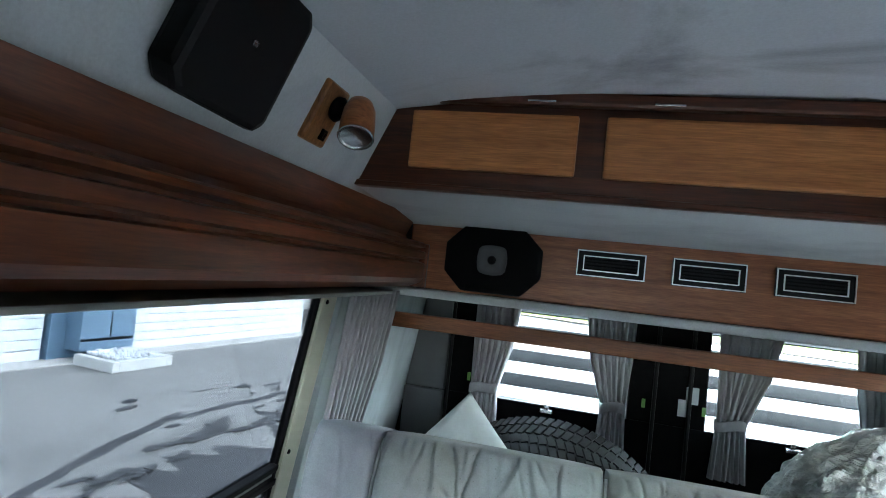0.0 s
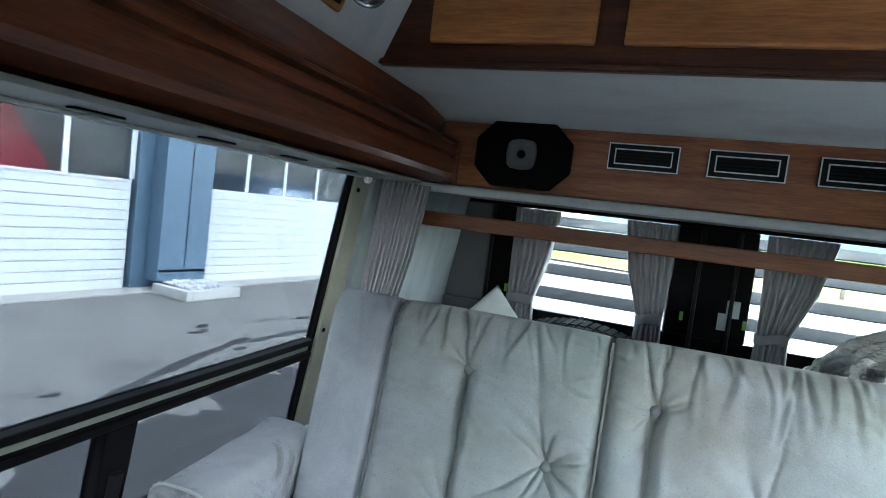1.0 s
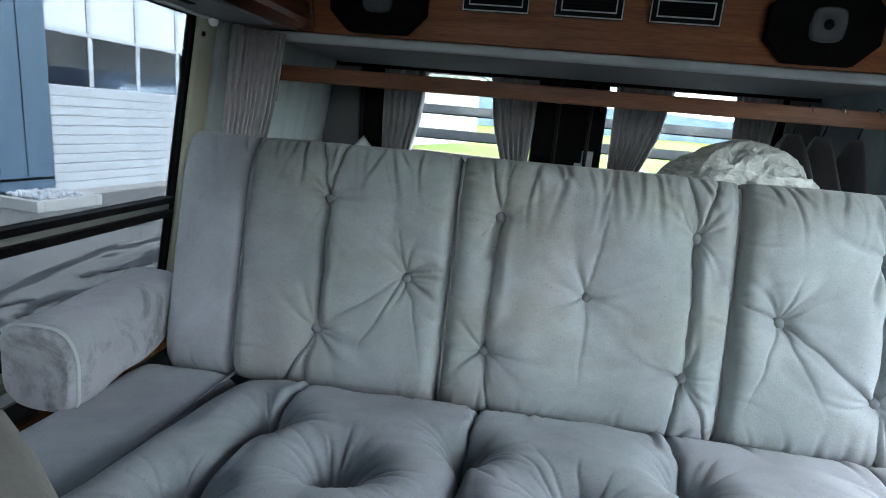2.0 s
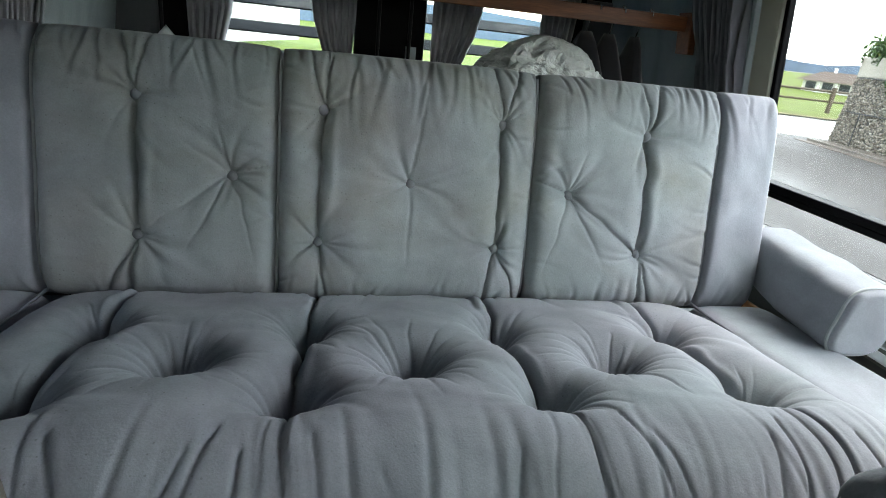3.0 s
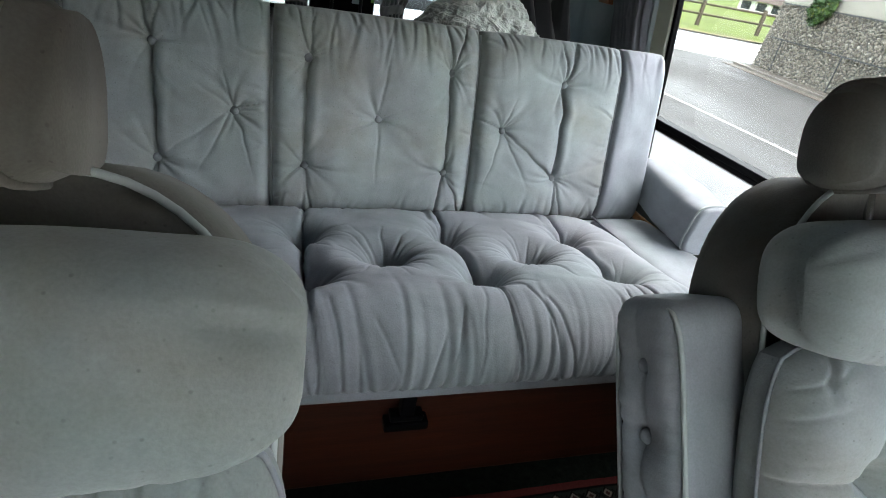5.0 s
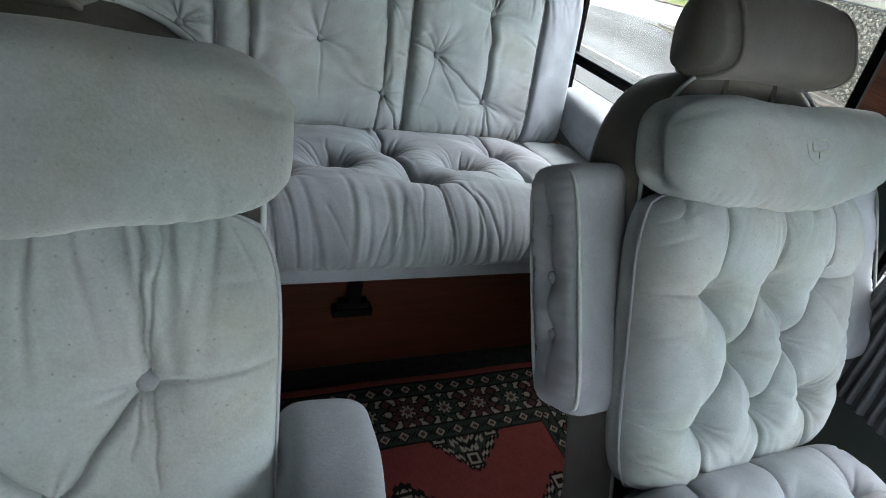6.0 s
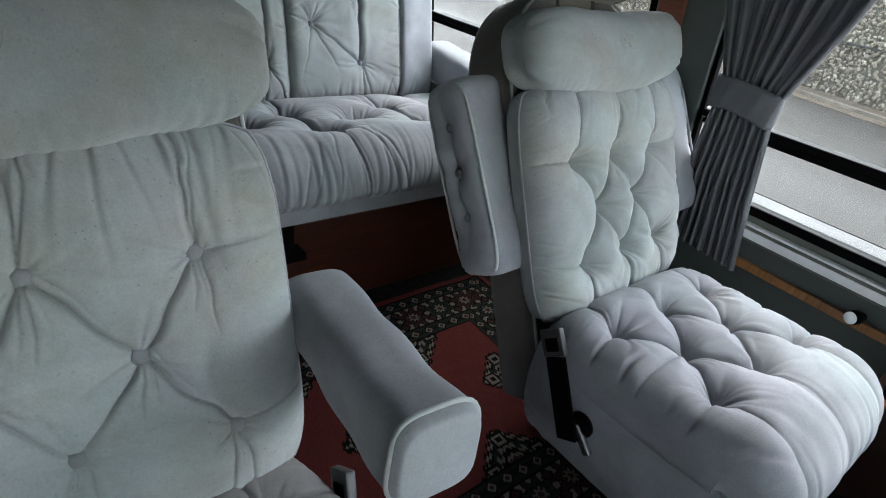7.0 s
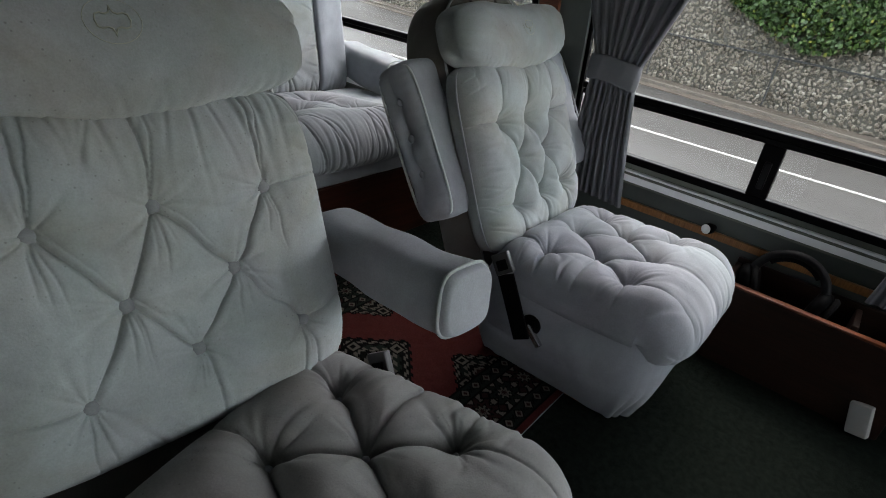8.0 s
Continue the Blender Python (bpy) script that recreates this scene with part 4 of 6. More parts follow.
# ---- captain's chairs ----
def captain_chair(name, m, label, inner, arm_down, seed, head_x=0.0, seat_yaw=0.0):
    """Built facing -y round its own origin on the floor. inner: the side towards the aisle (1: +x)."""
    c = thing(name, (0, 0, 0), label, "chair", "captain's chairs")
    rake = math.radians(24)
    up = np.array((0, math.sin(rake), math.cos(rake)))
    nrm = np.array((0, -math.cos(rake), math.sin(rake)))
    at = lambda v, h: np.array((0, 0.150, 0.462)) + v * up + h * nrm   # on the plane of the buttons
    # tufted back: taut on the chair with the lowered arm, deeply stuffed on the other
    if arm_down:
        W, H, mid = 0.438, 0.388, 0.012
        spots = ((-0.112, 0.080), (0.0, 0.085), (0.130, 0.083), (-0.050, -0.010), (0.071, -0.003), (-0.105, -0.100), (0.010, -0.082), (0.143, -0.094))
        sink, size = 0.017, 0.009
    else:
        W, H, mid = 0.430, 0.400, 0.0
        spots = ((-0.116, 0.072), (-0.006, 0.072), (0.112, 0.070), (-0.056, -0.014), (0.056, -0.012), (-0.108, -0.104), (0.008, -0.104), (0.116, -0.104))
        sink, size = 0.034, 0.017
    place = plane_place(at(mid, -0.010), (1, 0, 0), up)
    rows = [(x, v - mid, sink, size) for x, v in spots]
    net = [(a[:2], b[:2]) for i, a in enumerate(rows) for b in rows[i + 1:] if 0.05 < abs(a[1] - b[1]) < 0.12 and abs(a[0] - b[0]) < 0.092]
    rays = [(r[:2], (r[0] * 0.97, H / 2)) for r in rows[:3]] + [(r[:2], (r[0] * 1.04, -H / 2)) for r in rows[-3:]]
    flank = [(rows[k][:2], (sx * W / 2, rows[k][1] + 0.012)) for k, sx in ((0, -1), (2, 1), (5, -1), (7, 1))]
    rb = np.random.RandomState(seed + 40)
    if arm_down:
        cr = [(a, b, 0.0070, 0.0030) for a, b in net] + [((a[0] + 0.007, a[1] + 0.005), (b[0] + 0.005, b[1] + 0.005), 0.0040, 0.0026) for a, b in net]
        cr += [(a, b, 0.0058, 0.0030) for a, b in rays[:3]] + [(a, (b[0] + 0.016, b[1]), 0.0042, 0.0028) for a, b in rays[:3]] + [(a, b, 0.0036, 0.0030) for a, b in flank]
        # slack folds hanging below each button
        for r in rows:
            for q in (-0.012, 0.001, 0.014):
                cr.append(((r[0] + q * 0.2, r[1]), (r[0] + q + rb.uniform(-0.006, 0.006), r[1] - rb.uniform(0.045, 0.085)), rb.uniform(0.0035, 0.0060), 0.0028))
        pads = [("top", 0.0060, 0.060, 0.015), ("right", 0.0030, 0.030, 0.024), ("left", 0.0030, 0.030, 0.024), ("bottom", 0.0020, 0.03, 0.03)]
        quilt, thick, wr = [(net, 0.0030, 0.045)], 0.048, 0.003
    else:
        cr = [(a, b, 0.0095, 0.0036) for a, b in net] + [(a, b, 0.0075, 0.0034) for a, b in rays] + [(a, b, 0.0050, 0.0034) for a, b in flank]
        for r in rows:
            for q in range(7):
                g, far = rb.uniform(0, 6.28), rb.uniform(0.022, 0.048)
                cr.append((r[:2], (r[0] + far * math.cos(g), r[1] + far * math.sin(g)), rb.uniform(0.002, 0.0045), 0.0028))
        pads = [("top", 0.0055, 0.040, 0.020), ("left", 0.0045, 0.035, 0.020), ("right", 0.0045, 0.035, 0.020), ("bottom", 0.003, 0.03, 0.02)]
        quilt, thick, wr = [(net, 0.021, 0.056), (rays, 0.008, 0.040), (flank, 0.006, 0.035)], 0.056, 0.004
    pad, edge, hh = cushion("backrest", W, H, thick, VELOUR_DOT, place, n=(400, 360) if arm_down else (300, 280), depth=0.030, power=(6, 8), buttons=rows, creases=cr,
                            pleats=pads, seed=seed, corner=0.16, wrinkle=wr, quilt=quilt)
    under(pad, c, "diamond-tufted velour backrest")
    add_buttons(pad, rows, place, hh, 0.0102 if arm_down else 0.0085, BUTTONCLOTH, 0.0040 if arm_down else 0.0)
    cord("piping", edge, 0.0021, VELOUR, pad, closed=True)
    # shell behind
    Wt, zt = 0.190 if not arm_down else 0.208, 0.352
    prof = [(-Wt, -0.36), (-Wt, 0.20)] + [(-Wt + 0.12 - 0.12 * math.cos(a), 0.20 + (zt - 0.20) * math.sin(a)) for a in np.linspace(0.12, math.pi / 2, 12)]
    prof = prof + [(-x, z) for x, z in prof[::-1]]
    base = at(0, -0.042)
    rings = [(0.90, 0.004), (0.955, 0.0), (0.985, 0.004), (1.0, 0.016), (1.0, 0.085), (0.985, 0.097), (0.955, 0.103), (0.90, 0.105)]
    v = [base + np.array((x * k, 0, 0)) + (z * k - (1 - k) * 0.0) * up - y * nrm for k, y in rings for x, z in prof]
    q = len(prof)
    f = [(i * q + j, (i + 1) * q + j, (i + 1) * q + (j + 1) % q, i * q + (j + 1) % q) for i in range(len(rings) - 1) for j in range(q)]
    f += [tuple(range(q)), tuple((len(rings) - 1) * q + j for j in range(q))[::-1]]
    shell = under(obj("shell", v, f, VELOUR_GRIMY_SHADED), c, "velour covered seat shell")
    loop = [base + np.array((x, 0, 0)) + z * up + 0.002 * nrm for x, z in [(p * 0.985, q * 0.985) for p, q in prof]]
    cord("piping", loop, 0.0028, PIPING, shell)
    # roll cushion on top
    v, f = [], []
    nx, na = 190, 72
    RW, RV = (0.222, 0.252) if arm_down else (0.214, 0.243)
    rp = np.random.RandomState(seed)
    tucks = [(rp.uniform(-0.95, 0.95) * RW, rp.uniform(0.3, 1.0), rp.uniform(-0.5, 0.5)) for _ in range(26)]
    ends = [(rp.uniform(-1, 1), rp.uniform(0.3, 1.0)) for _ in range(9)]
    for i in range(nx):
        s = math.sin((-1 + 2 * i / (nx - 1)) * math.pi / 2) * 0.6 + (-1 + 2 * i / (nx - 1)) * 0.4
        x = RW * s
        k = math.sqrt(max(0.0, 1 - abs(s) ** 8))
        for j in range(na):
            a = 2 * math.pi * j / na
            ca, sa = math.cos(a), math.sin(a)
            py = 0.056 * math.copysign(abs(ca) ** 0.72, ca) * (0.30 + 0.70 * k)
            pz = 0.066 * math.copysign(abs(sa) ** 0.66, sa) * (0.62 + 0.38 * k)
            low = max(0.0, -sa) ** 1.5
            pinch = sum(0.018 * w * math.exp(-((x - p - q * (pz + 0.066)) / 0.0045) ** 2) for p, w, q in tucks) * low
            pinch += sum(0.06 * w * math.exp(-((sa - p - 0.3 * (1 - abs(s))) / 0.06) ** 2) for p, w in ends) * max(0.0, (abs(s) - 0.72) / 0.28) * max(0.0, ca)
            soft = 0.02 * math.sin(x * 25 + a * 2 + seed) + 0.012 * math.sin(x * 61 - a * 3)
            sag = -0.010 * math.cos(s * math.pi) * (1 if sa < 0 else 0.2)
            q = at(RV + (pz + sag) * (1 + soft - pinch), 0.002 + py * (1 + soft - 1.6 * pinch))
            v.append((x * (1 - 0.08 * abs(sa) ** 5), q[1], q[2]))
    for i in range(nx - 1):
        for j in range(na):
            q = (j + 1) % na
            f.append((i * na + j, i * na + q, (i + 1) * na + q, (i + 1) * na + j))
    f += [tuple(range(na))[::-1], tuple((nx - 1) * na + j for j in range(na))]
    under(obj("neck_roll", v, f, VELOUR_DOT), c, "plump worn velour neck roll")
    # small faded emblem stitched on the roll
    def on_roll(x, dv):
        q = at(RV + dv, 0.002 + 0.0574 * math.sqrt(max(0.0, 1 - (dv / 0.075) ** 2)))
        return np.array((x, q[1], q[2]))
    ring = [on_roll(0.026 * math.cos(a), 0.014 + 0.022 * math.sin(a)) for a in np.linspace(0, 2 * math.pi, 28, endpoint=False)]
    em = cord("emblem", ring, 0.0004, EMBLEM, c, closed=True, label="faded yellow stitched emblem")
    cord("emblem_stitch", [on_roll(0.012 * math.cos(a) + 0.004 * math.cos(3 * a), 0.014 + 0.012 * math.sin(a) + 0.003 * math.sin(5 * a)) for a in np.linspace(0, 2 * math.pi, 24, endpoint=False)], 0.0009, EMBLEM, em, closed=True)
    # headrest on two posts
    hp = at(0.300, -0.045) + np.array((head_x, 0, 0))
    for x in (-0.050, 0.050):
        cord("headrest_post", [hp + np.array((x, 0, 0)) + t * up for t in (-0.09, -0.03, 0.06)], 0.0055, CHROME, c, label="chrome post")
    v, f = [], []
    nx, na = 36, 36
    for i in range(nx):
        s = -1 + 2 * i / (nx - 1)
        k = max(0.72, (1 - abs(s) ** 9) ** 0.5 if abs(s) < 1 else 0.72)
        for j in range(na):
            a = 2 * math.pi * j / na
            ca, sa = math.cos(a), math.sin(a)
            py = (0.050 - 0.014 * sa) * math.copysign(abs(ca) ** 0.7, ca) * k
            pz = 0.058 * math.copysign(abs(sa) ** 0.7, sa) * k
            bow = 0.012 * (1 - s * s) * (1 if sa < 0 else 0.3)
            q = hp + (0.085 + pz + bow) * up + (0.020 + py) * nrm
            v.append((head_x + 0.135 * s, q[1], q[2]))
    for i in range(nx - 1):
        for j in range(na):
            q = (j + 1) % na
            f.append((i * na + j, i * na + q, (i + 1) * na + q, (i + 1) * na + j))
    f += [tuple(range(na))[::-1], tuple((nx - 1) * na + j for j in range(na))]
    hd = under(obj("headrest", v, f, VELOUR_GRIMY_SHADED), c, "grimy velour headrest")
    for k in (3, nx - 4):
        cord("piping", [v[k * na + j] for j in range(na)], 0.003, VELOUR_GRIMY_SHADED, hd, closed=True)
    # seat
    flat_place, L = roll_place(0.0, (0.062, 0.282), (-0.262, 0.292), 0.045, 0.040)
    place = lambda x, y, h: flat_place(np.asarray(x) * (1 - 0.12 * np.clip((L / 2 - np.asarray(y)) / L, 0, 1) ** 3), y, h)
    V0 = lambda y: L / 2 - (0.062 - y)
    rows = []
    for y, xs_ in ((-0.031, (-0.133, 0, 0.133)), (-0.116, (-0.067, 0.067)), (-0.203, (-0.133, 0, 0.133))):
        rows += [(x, V0(y), 0.032, 0.018) for x in xs_]
    net = [(a[:2], b[:2]) for i, a in enumerate(rows) for b in rows[i + 1:] if 0.05 < abs(a[1] - b[1]) < 0.12 and abs(a[0] - b[0]) < 0.09]
    rays = [((x, V0(-0.031)), (x, L / 2)) for x in (-0.133, 0, 0.133)] + [((x, V0(-0.203)), (x * 1.12, -L / 2 + 0.055)) for x in (-0.133, 0, 0.133)]
    rays += [((s * 0.067, V0(-0.116)), (s * 0.222, V0(-0.122))) for s in (-1, 1)]
    flank = [((s * 0.133, V0(y)), (s * 0.225, V0(y - 0.006))) for s in (-1, 1) for y in (-0.031, -0.203)]
    cr = [(a, b, 0.010, 0.0038) for a, b in net] + [(a, b, 0.006, 0.0036) for a, b in rays + flank]
    for r in rows:
        for q in range(8):
            g, far = rb.uniform(0, 6.28), rb.uniform(0.03, 0.06)
            cr.append((r[:2], (r[0] + far * math.cos(g), r[1] + far * math.sin(g)), rb.uniform(0.002, 0.005), 0.003))
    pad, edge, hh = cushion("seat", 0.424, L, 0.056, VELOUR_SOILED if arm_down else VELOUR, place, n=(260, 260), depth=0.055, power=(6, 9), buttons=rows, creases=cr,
                            pleats=[("bottom", 0.004, 0.05, 0.03), ("left", 0.005, 0.045, 0.022), ("right", 0.005, 0.045, 0.022)], seed=seed + 2, corner=0.09, wrinkle=0.004,
                            quilt=[(net, 0.014 if arm_down else 0.017, 0.056), (rays + flank, 0.005, 0.040)])
    under(pad, c, "diamond-tufted velour seat")
    add_buttons(pad, rows, place, hh, 0.008, VELOUR, 0.001)
    # skirted base, drawn in towards the floor
    v, f = [], []
    rings = [(0.268, 0.198, 0.0), (0.240, 0.210, 0.0), (0.21, 0.215, 0.05), (0.17, 0.216, 0.1), (0.136, 0.212, 0.1), (0.130, 0.207, 0.1), (0.124, 0.210, 0.15), (0.10, 0.204, 0.4), (0.07, 0.192, 0.8), (0.04, 0.176, 1.2), (0.010, 0.160, 1.3)]
    na = 144
    for z, hx, wv in rings:
        for k in range(na):
            a = 2 * math.pi * k / na
            ca, sa = math.cos(a), math.sin(a)
            e = 0.26
            x = hx * math.copysign(abs(ca) ** e, ca)
            y = -0.118 + (0.150 + 0.25 * hx) * math.copysign(abs(sa) ** e, sa)
            drape = wv * 0.004 * math.sin(7 * a + seed) + wv * 0.003 * math.sin(19 * a + 2 + 9 * z) + wv * 0.001 * math.sin(41 * a + 14 * z)
            low = max(0.0, 0.136 - z)
            x *= 1 - 0.12 * max(0.0, (0.06 - y) / 0.36) ** 3
            v.append((x * (1 + drape * 3) - inner * 0.14 * low, y * (1 + drape * 3) + 0.20 * low, z + (0.004 * math.sin(3 * a) if z < 0.02 else 0)))
    for i in range(len(rings) - 1):
        for k in range(na):
            q = (k + 1) % na
            f.append((i * na + k, (i + 1) * na + k, (i + 1) * na + q, i * na + q))
    f.append(tuple(range(na)))
    skirt = under(obj("skirt", v, f, VELOUR), c, "draped velour skirt")
    part("pedestal", boxes((-0.12, 0.12, -0.21, 0.04, 0.0, 0.10), bev=0.004), BLACK, c)
    part("base_board", boxes((-0.140 - 0.016 * inner, 0.140 - 0.016 * inner, -0.205, 0.055, 0.0, 0.009), bev=0.002), PINE, c, "orange wooden base board")
    # recline lever
    xs0 = inner * 0.2155
    v, f = lathe([(0.0005, 0.004), (0.018, 0.004), (0.022, 0.001), (0.022, -0.003)], 24)
    mm = Matrix.Translation((xs0 + inner * 0.002, -0.068, 0.190)) @ Euler((0, radians(90 * inner), 0)).to_matrix().to_4x4()
    lv = under(obj("lever_recess", turned(v, mm), f, BLACK), c, "round black lever recess")
    bm = boxes((-0.005, 0.005, -0.045, 0.006, -0.007, 0.007), bev=0.003)
    bm.transform(Matrix.Translation((xs0 + inner * 0.010, -0.068, 0.188)) @ Euler((radians(42), 0, 0)).to_matrix().to_4x4())
    part("lever", bm, CHROME, lv, "chrome lever")
    # belt buckle on a dark stalk
    bm = boxes((-0.006, 0.006, -0.020, 0.020, -0.020, 0.024), bev=0.003)
    bm.transform(Matrix.Translation((inner * 0.236, 0.030, 0.296)) @ Euler((radians(-38), radians(10), 0)).to_matrix().to_4x4())
    bk = part("buckle", bm, plain("dark_chrome", (0.05, 0.05, 0.052), 0.38, 0.5, vary=0.1, bump=0), c, "dark chrome seat belt buckle")
    bm = boxes((-0.0075, 0.0075, -0.012, 0.012, -0.012, 0.010), bev=0.002)
    bm.transform(Matrix.Translation((inner * 0.236, 0.030, 0.296)) @ Euler((radians(-38), radians(10), 0)).to_matrix().to_4x4())
    part("button", bm, BLACK, bk)
    bm = boxes((-0.003, 0.003, -0.018, 0.018, -0.16, -0.021), bev=0.001)
    bm.transform(Matrix.Translation((inner * 0.236, 0.030, 0.296)) @ Euler((radians(-30), radians(4), 0)).to_matrix().to_4x4())
    part("belt_stalk", bm, BLACK, c, "dark belt stalk")
    # seat and base stand slightly swivelled under the back
    turn = Matrix.Translation((0, 0.05, 0)) @ Euler((0, 0, radians(seat_yaw))).to_matrix().to_4x4() @ Matrix.Translation((0 if arm_down else 0.008 * inner, -0.05, 0))
    for ob in c.children_recursive:
        if ob.name.split(".")[0] in ("seat", "skirt", "pedestal", "base_board", "lever_recess", "lever") or (ob.parent and ob.parent.name.split(".")[0] == "seat"):
            ob.data.transform(turn)
    # arms
    bt = [(0.01, 0.10), (0.01, 0.175), (0.01, 0.25)]
    for s in (-1, 1):
        down = arm_down if s == inner else False
        if down:
            am = Matrix.Translation((s * 0.264, 0.205, 0.421)) @ Euler((radians(8), 0, radians(180))).to_matrix().to_4x4()
            arm_pad(c, am, "arm", "lowered velour armrest", -s, None, 0.086, 0.088, 0.290)
        else:
            am = Matrix.Translation((s * (0.226 if s == inner else 0.334), 0.178 if s == inner else 0.166, 0.344)) @ Euler((radians(59), 0, 0)).to_matrix().to_4x4() @ Euler((0, radians(180), 0)).to_matrix().to_4x4()
            arm_pad(c, am, "arm", "velour armrest folded up", -s, bt, 0.100, 0.102, 0.322)
    c.matrix_basis = m
    return c


captain_chair("captain_chair", pose(-0.434, -0.090, 0, 0, 0, -5), "blue-grey velour captain's chair with its armrest lowered", 1, True, 61, -0.035, 18)
captain_chair("captain_chair", pose(0.445, -0.038, 0, 0, 0, 3), "blue-grey velour captain's chair with armrests folded up", -1, False, 71, 0.0, -3)


# ---- rug ----
def rug():
    x0, x1, y0, y1 = -0.42, 0.56, -0.185, 0.512
    nx, ny = 420, 300
    U, V = np.meshgrid(np.linspace(x0, x1, nx), np.linspace(y0, y1, ny))
    Z = 0.007 + 0.002 * wander(U, V, 0.3, 3, 3) + 0.0012 * wander(U, V, 0.05, 5, 2)
    ins = np.minimum(np.minimum(U - x0, x1 - U), np.minimum(V - y0, y1 - V))
    red, black, cream, green, dark = (0.062, 0.015, 0.014), (0.003, 0.003, 0.003), (0.095, 0.088, 0.078), (0.010, 0.014, 0.012), (0.024, 0.010, 0.010)
    col = np.zeros((ny, nx, 3)) + red

    def paint(mask, c):
        col[mask] = c

    # running coordinate along the border, and diamond distance to motif centres
    near_x = np.minimum(U - x0, x1 - U) < np.minimum(V - y0, y1 - V)
    run = np.where(near_x, V, U)

    def dia(a, b, p):
        a2 = (a / p - np.floor(a / p) - 0.5) * p
        return np.abs(a2), np.abs(b)

    # red selvedge, then a narrow guard, a broad flowered band and a second guard
    paint(ins < 0.166, black)
    paint(ins < 0.014, red)
    for lo_, hi_ in ((0.019, 0.050), (0.132, 0.163)):
        g = (ins > lo_) & (ins < hi_)
        paint(g, green)
        a, b = dia(run, ins - (lo_ + hi_) / 2, 0.038)
        paint(g & (a + b < 0.0145), black)
        paint(g & (a + b < 0.0105), cream)
        paint(g & (a + b < 0.0060), dark)
        a, b = dia(run + 0.019, ins - (lo_ + hi_) / 2, 0.038)
        paint(g & (np.abs(a - b) < 0.0022) & (a + b < 0.014), black)
    b2 = (ins > 0.054) & (ins < 0.128)
    paint(b2, cream)
    a, b = dia(run, ins - 0.091, 0.080)
    ang = np.arctan2(b, a)
    star = np.hypot(a, b) * (1 + 0.30 * np.cos(8 * ang))
    k = np.floor(run / 0.080).astype(int) % 2
    paint(b2 & (star < 0.036), black)
    paint(b2 & (star < 0.029) & (k == 0), green)
    paint(b2 & (star < 0.029) & (k == 1), dark)
    paint(b2 & (star < 0.017), black)
    paint(b2 & (star < 0.012), cream)
    paint(b2 & (star < 0.006), dark)
    a, b = dia(run + 0.040, np.abs(ins - 0.091) - 0.024, 0.080)
    paint(b2 & (a + b < 0.016), black)
    paint(b2 & (a + b < 0.010), dark)
    a, b = dia(run + 0.040, ins - 0.091, 0.080)
    paint(b2 & (np.abs(np.hypot(a, b) - 0.009) < 0.002), black)
    # stepped medallions on the red field
    f = ins >= 0.166
    for cx, cy, r in ((0.06, 0.165, 0.115), (0.215, 0.350, 0.090), (-0.10, 0.350, 0.090), (0.215, -0.02, 0.090), (-0.10, -0.02, 0.090), (0.36, 0.165, 0.075)):
        a, b = np.abs(U - cx), np.abs(V - cy)
        step = np.floor((a + b) / 0.007) * 0.007 + 0.008 * ((np.floor(a / 0.009) % 2) == 0)
        paint(f & (step < r), black)
        paint(f & (step < r * 0.90), cream)
        paint(f & (step < r * 0.80), black)
        paint(f & (step < r * 0.72), green)
        paint(f & (step < r * 0.55), cream)
        paint(f & (step < r * 0.46), black)
        paint(f & (step < r * 0.30), cream)
        paint(f & (step < r * 0.18), dark)
        for sx, sy in ((1, 0), (-1, 0), (0, 1), (0, -1)):
            q = np.maximum(np.abs(U - cx - sx * r * 0.62), np.abs(V - cy - sy * r * 0.62))
            paint(f & (q < 0.017), black)
            paint(f & (q < 0.012), cream)
            paint(f & (q < 0.006), black)
    col *= (0.86 + 0.28 * np.random.RandomState(4).rand(ny, nx))[..., None]
    verts = np.stack([U, V, Z], -1).reshape(-1, 3)
    faces = [(i * nx + j, i * nx + j + 1, (i + 1) * nx + j + 1, (i + 1) * nx + j) for i in range(ny - 1) for j in range(nx - 1)]
    m, n, l, b_ = material("woven_rug")
    at = n.new("ShaderNodeAttribute")
    at.attribute_name = "weave"
    l.new(at.outputs["Color"], b_.inputs["Base Color"])
    b_.inputs["Roughness"].default_value, b_.inputs["Specular IOR Level"].default_value = 1.0, 0.05
    t = noise_node(n, l, 380, 3, 0.6)
    bump_node(n, l, b_, t.outputs[0], 0.5, 0.002)
    ob = obj("woven_face", verts, faces, m)
    ca = ob.data.color_attributes.new("weave", "FLOAT_COLOR", "POINT")
    ca.data.foreach_set("color", np.concatenate([col.reshape(-1, 3), np.ones((nx * ny, 1))], 1).astype(np.float32).ravel())
    r = thing("rug", (0, 0, 0), "red and black patterned oriental rug with cream stars", "rug")
    under(ob, r)
    part("backing", boxes((x0 + 0.001, x1 - 0.001, y0 + 0.001, y1 - 0.001, 0.0, 0.0035), bev=0), DARKSEAM, r)


rug()

